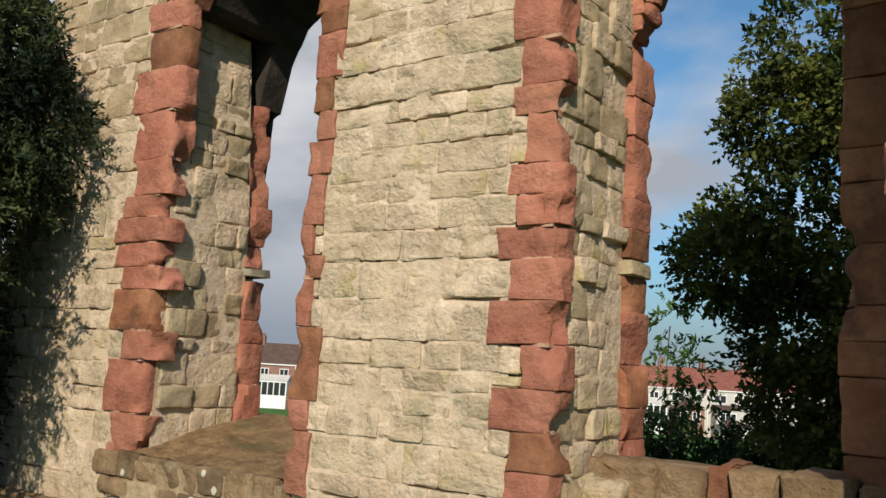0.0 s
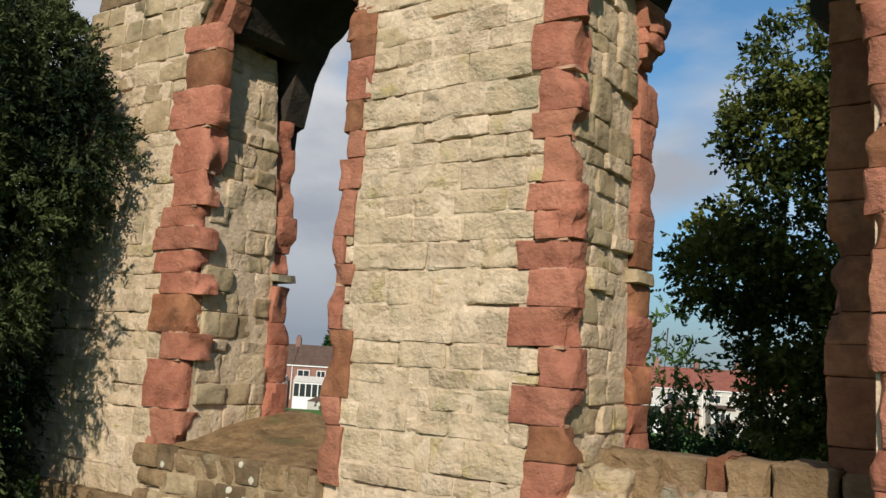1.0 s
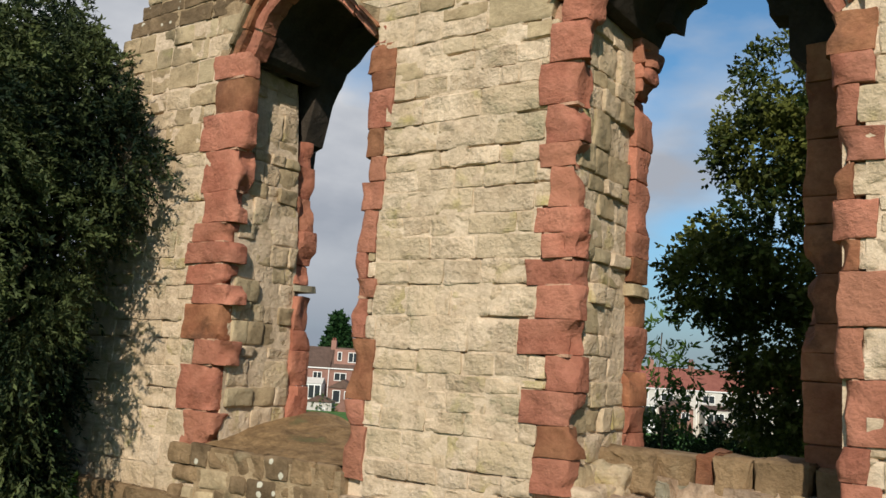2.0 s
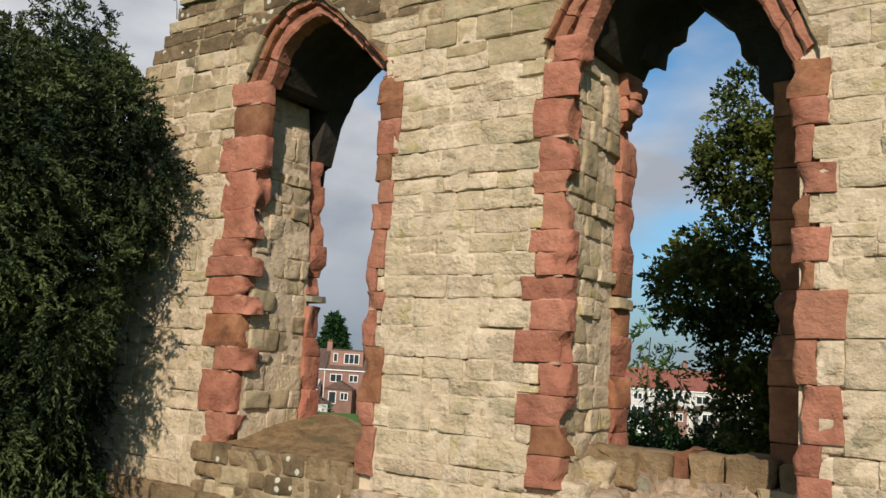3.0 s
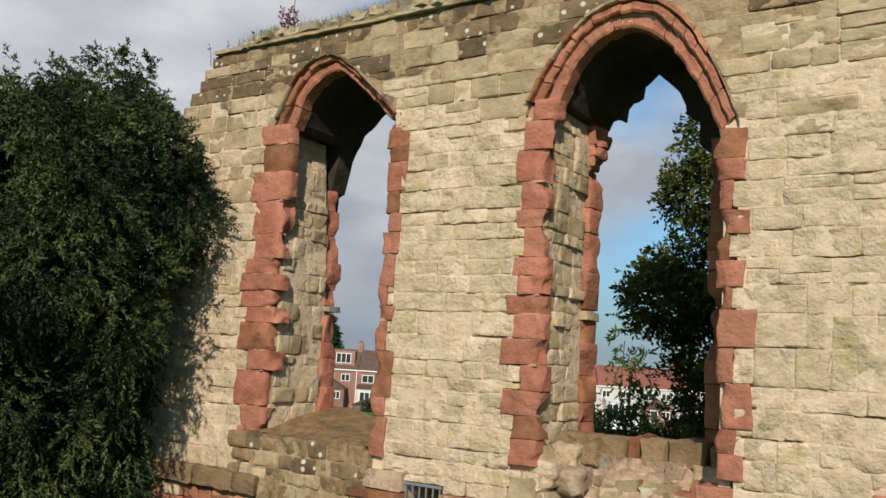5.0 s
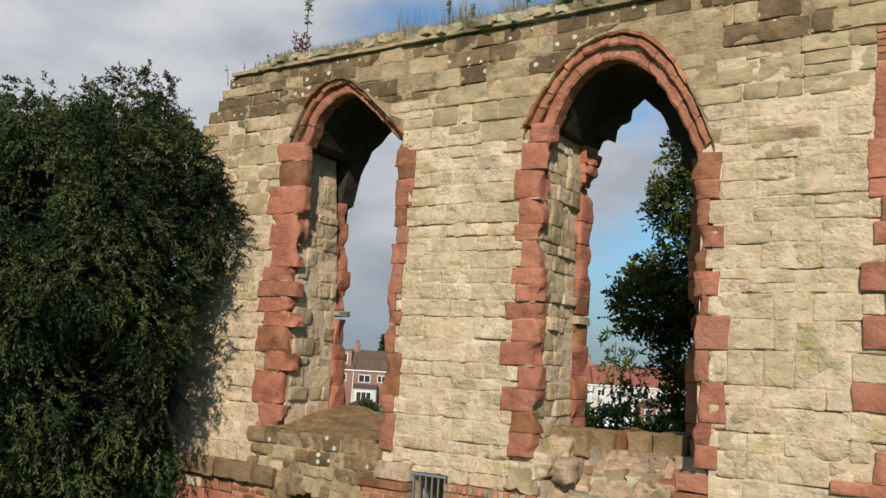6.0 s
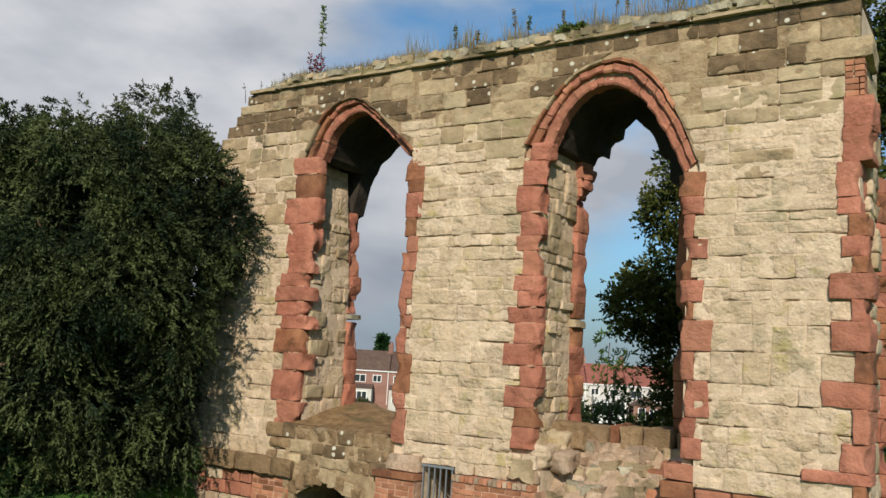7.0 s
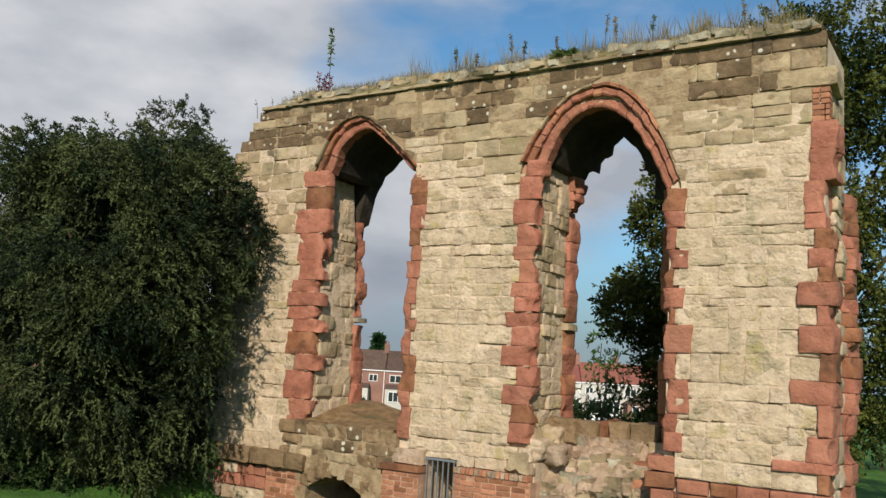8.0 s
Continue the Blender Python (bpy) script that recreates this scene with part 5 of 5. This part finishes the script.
def prism(x0, x1, y0, y1, z0, z1, over=0.0):
    """A gabled roof with its ridge along x."""
    ym = (y0 + y1) / 2
    v = [(x0 - over, y0 - over, z0), (x1 + over, y0 - over, z0), (x1 + over, y1 + over, z0), (x0 - over, y1 + over, z0), (x0 - over, ym, z1), (x1 + over, ym, z1)]
    return v, [(0, 1, 5, 4), (2, 3, 4, 5), (0, 4, 3), (1, 2, 5), (0, 3, 2, 1)]


def prism_y(x0, x1, y0, y1, z0, z1, over=0.0):
    xm = (x0 + x1) / 2
    v = [(x0 - over, y0 - over, z0), (x1 + over, y0 - over, z0), (x1 + over, y1, z0), (x0 - over, y1, z0), (xm, y0 - over, z1), (xm, y1, z1)]
    return v, [(0, 3, 5, 4), (1, 4, 5, 2), (0, 4, 1), (3, 2, 5), (0, 1, 2, 3)]


def window(parent, x, y, z, w, h, panes=2):
    frame_ = bar("window", x, x + w, y - 0.08, y + 0.02, z, z + h, PVC, parent)
    for i in range(panes):
        a = x + 0.10 + i * (w - 0.1) / panes
        bar("pane", a, a + (w - 0.1) / panes - 0.10, y - 0.10, y - 0.07, z + 0.10, z + h - 0.10, PANE, frame_)


def terrace_house(place, turn, kind, seed, style):
    r = random.Random(seed)
    wall_, roof_ = (WHITE, REDTILE) if kind == 2 else (HB, TILE)
    house = tagged(new("terrace_house"), "two-storey white rendered terrace house with a red tiled roof" if kind == 2 else
                   "two-storey brick terrace house with brown tiles and white windows", "house", "row of terrace houses")
    bar("wall", 0, 6.3, 0, 7.5, -3.0, 5.3, wall_, house)
    solid("roof", *prism(0, 6.3, 0, 7.5, 5.3, 8.6, 0.12), roof_, house)
    bar("fascia", 0, 6.3, -0.22, -0.10, 5.18, 5.34, PVC, house)
    bar("downpipe", 6.1, 6.2, -0.1, 0.0, 0, 5.2, PVC, house)
    c = bar("chimney", 5.7, 6.5, 3.3, 4.2, 7.8, 9.7, HB, house)
    for k in range(2):
        bar("chimney_pot", 5.82 + k * 0.35, 6.02 + k * 0.35, 3.6, 3.85, 9.7, 10.1, REDTILE, c)
    window(house, 0.7, 0, 3.4, 1.9 if r.random() < 0.5 else 1.3, 1.25, 2)
    window(house, 3.7, 0, 3.5, 1.4, 1.15, 2)
    if kind == 1:
        d = bar("dormer", 0.4, 5.6, 0.7, 4.0, 5.7, 8.3, HB, house)
        window(house, 0.9, 0.7, 6.5, 0.7, 1.4, 1)
        window(house, 2.6, 0.7, 6.3, 2.4, 1.6, 3)
    if style == 0:
        e = bar("extension", 0.3, 3.9, -3.2, 0, -3.0, 2.5, WHITE, house)
        solid("lean_roof", *prism(0.3, 3.9, -3.2, 0.6, 2.5, 3.2, 0.1), TILE, house)
        window(house, 0.8, -3.2, 0.5, 2.4, 1.6, 3)
    elif style == 3:                                   # a white conservatory with a pale pitched roof
        e = bar("conservatory", 0.9, 5.7, -3.3, 0, -3.0, 2.85, PVC, house)
        solid("conservatory_roof", *prism(0.9, 5.7, -3.3, 0.3, 2.85, 3.75, 0.1), WHITE, house)
        for k in range(5):
            bar("pane", 1.02 + k * 0.93, 1.80 + k * 0.93, -3.34, -3.28, 0.7, 2.6, PANE, e)
    elif style == 1:
        e = bar("extension", 0.5, 4.8, -3.6, 0, -3.0, 2.4, HB, house)
        solid("gable_roof", *prism_y(0.5, 4.8, -3.6, 0.0, 2.4, 3.7, 0.15), TILE, house)
        window(house, 1.2, -3.6, 0.2, 1.2, 1.9, 1)
        window(house, 3.0, -3.6, 0.8, 1.2, 1.2, 2)
    else:
        window(house, 0.6, 0, 0.4, 2.2, 1.9, 3)
        window(house, 4.0, 0, 0.9, 1.4, 1.2, 2)
    house.matrix_world = place @ pose(0, 0, 0, 0, 0, turn)
    return house


ROW_AT, ROW_WAY = Vector((-109.3, 83.8, -4.3)), Vector((0.84, 0.54, 0)).normalized()
row_turn = math.degrees(math.atan2(ROW_WAY.y, ROW_WAY.x))
for i in range(16):
    p = ROW_AT + ROW_WAY * (6.32 * i)
    terrace_house(Matrix.Translation(p), row_turn, 2 if i >= 8 else (1 if i == 4 else 0), 200 + i, (0, 1, 3, 3, 1, 0, 0, 1)[i % 8])
out_way = Vector((ROW_WAY.y, -ROW_WAY.x, 0))
for i, (along, off) in enumerate(((24.6, 16), (33, 17), (46, 15), (63, 16), (80, 16))):
    shed = tagged(new("garden_shed"), "small pale garden shed with a gabled roof", "shed", "sheds behind the houses")
    bar("wall", 0, 3.8, 0, 3.5, -1.0, 2.6, WHITE if i % 2 == 0 else FENCE, shed)
    solid("roof", *prism_y(0, 3.8, 0, 3.5, 2.6, 3.5, 0.15), TILE, shed)
    bar("door", 2.0, 2.9, -0.04, 0.0, -0.2, 1.9, PVC if i % 2 == 0 else TILE, shed)
    shed.matrix_world = Matrix.Translation(ROW_AT + ROW_WAY * along + out_way * off + Vector((0, 0, -1.85))) @ pose(0, 0, 0, 0, 0, row_turn)
fence = tagged(new("garden_fence"), "weathered timber fence behind the gardens", "fence")
for i in range(34):
    bar("panel", i * 3.0, i * 3.0 + 2.85, 0, 0.06, -1.5, 1.4 + 0.2 * (i % 3 == 0), FENCE, fence)
    bar("post", i * 3.0 - 0.1, i * 3.0, -0.04, 0.1, -1.5, 1.6, FENCE, fence)
fence.matrix_world = Matrix.Translation(ROW_AT + out_way * 20 + Vector((0, 0, -1.9))) @ pose(0, 0, 0, 0, 0, row_turn)


def conifer(x, y, z, h, w, seed):
    r = random.Random(seed)
    lobes = [(x + math.cos(k * 2.4) * w * (1 - k / 30) * 0.6, y + math.sin(k * 2.4) * w * (1 - k / 30) * 0.6, z + h * (0.12 + 0.85 * k / 26), w * (1.05 - k / 28) * 0.62, h * 0.10) for k in range(26)]
    tree("conifer", (x, y, z), lobes, FIR_LEAF, "tall dark conifer behind the houses", "tree", seed, 90, 6, 0.9, 0.5, 0.9, 0.3, 0.3, 3.0)


conifer(-105, 118, -6.1, 16.2, 4.6, 301)
conifer(-96.4, 127.3, -6.1, 12.8, 1.6, 302)
conifer(-128, 100, -6.1, 15.1, 3.6, 303)
for i in range(8):
    p = ROW_AT + ROW_WAY * (13.0 * i - 3 + 2 * (i % 3)) + out_way * (9 + 3 * (i % 4)) + Vector((0, 0, -1.8))
    tree("garden_tree", tuple(p), [(p.x + dx, p.y + dy, p.z + 1.2 + f, 0.9, 0.8) for dx, dy, f in ((-.7, 0, .3), (.7, .3, .5), (0, -.5, 1.2), (0.2, .2, 0))],
         SHADE_LEAF if i % 2 else BUSH_LEAF, "small rounded garden tree by the houses", "tree", 320 + i, 50, 6, 0.35, 0.5, 0.5, 0.2, 0.08, 1.0)
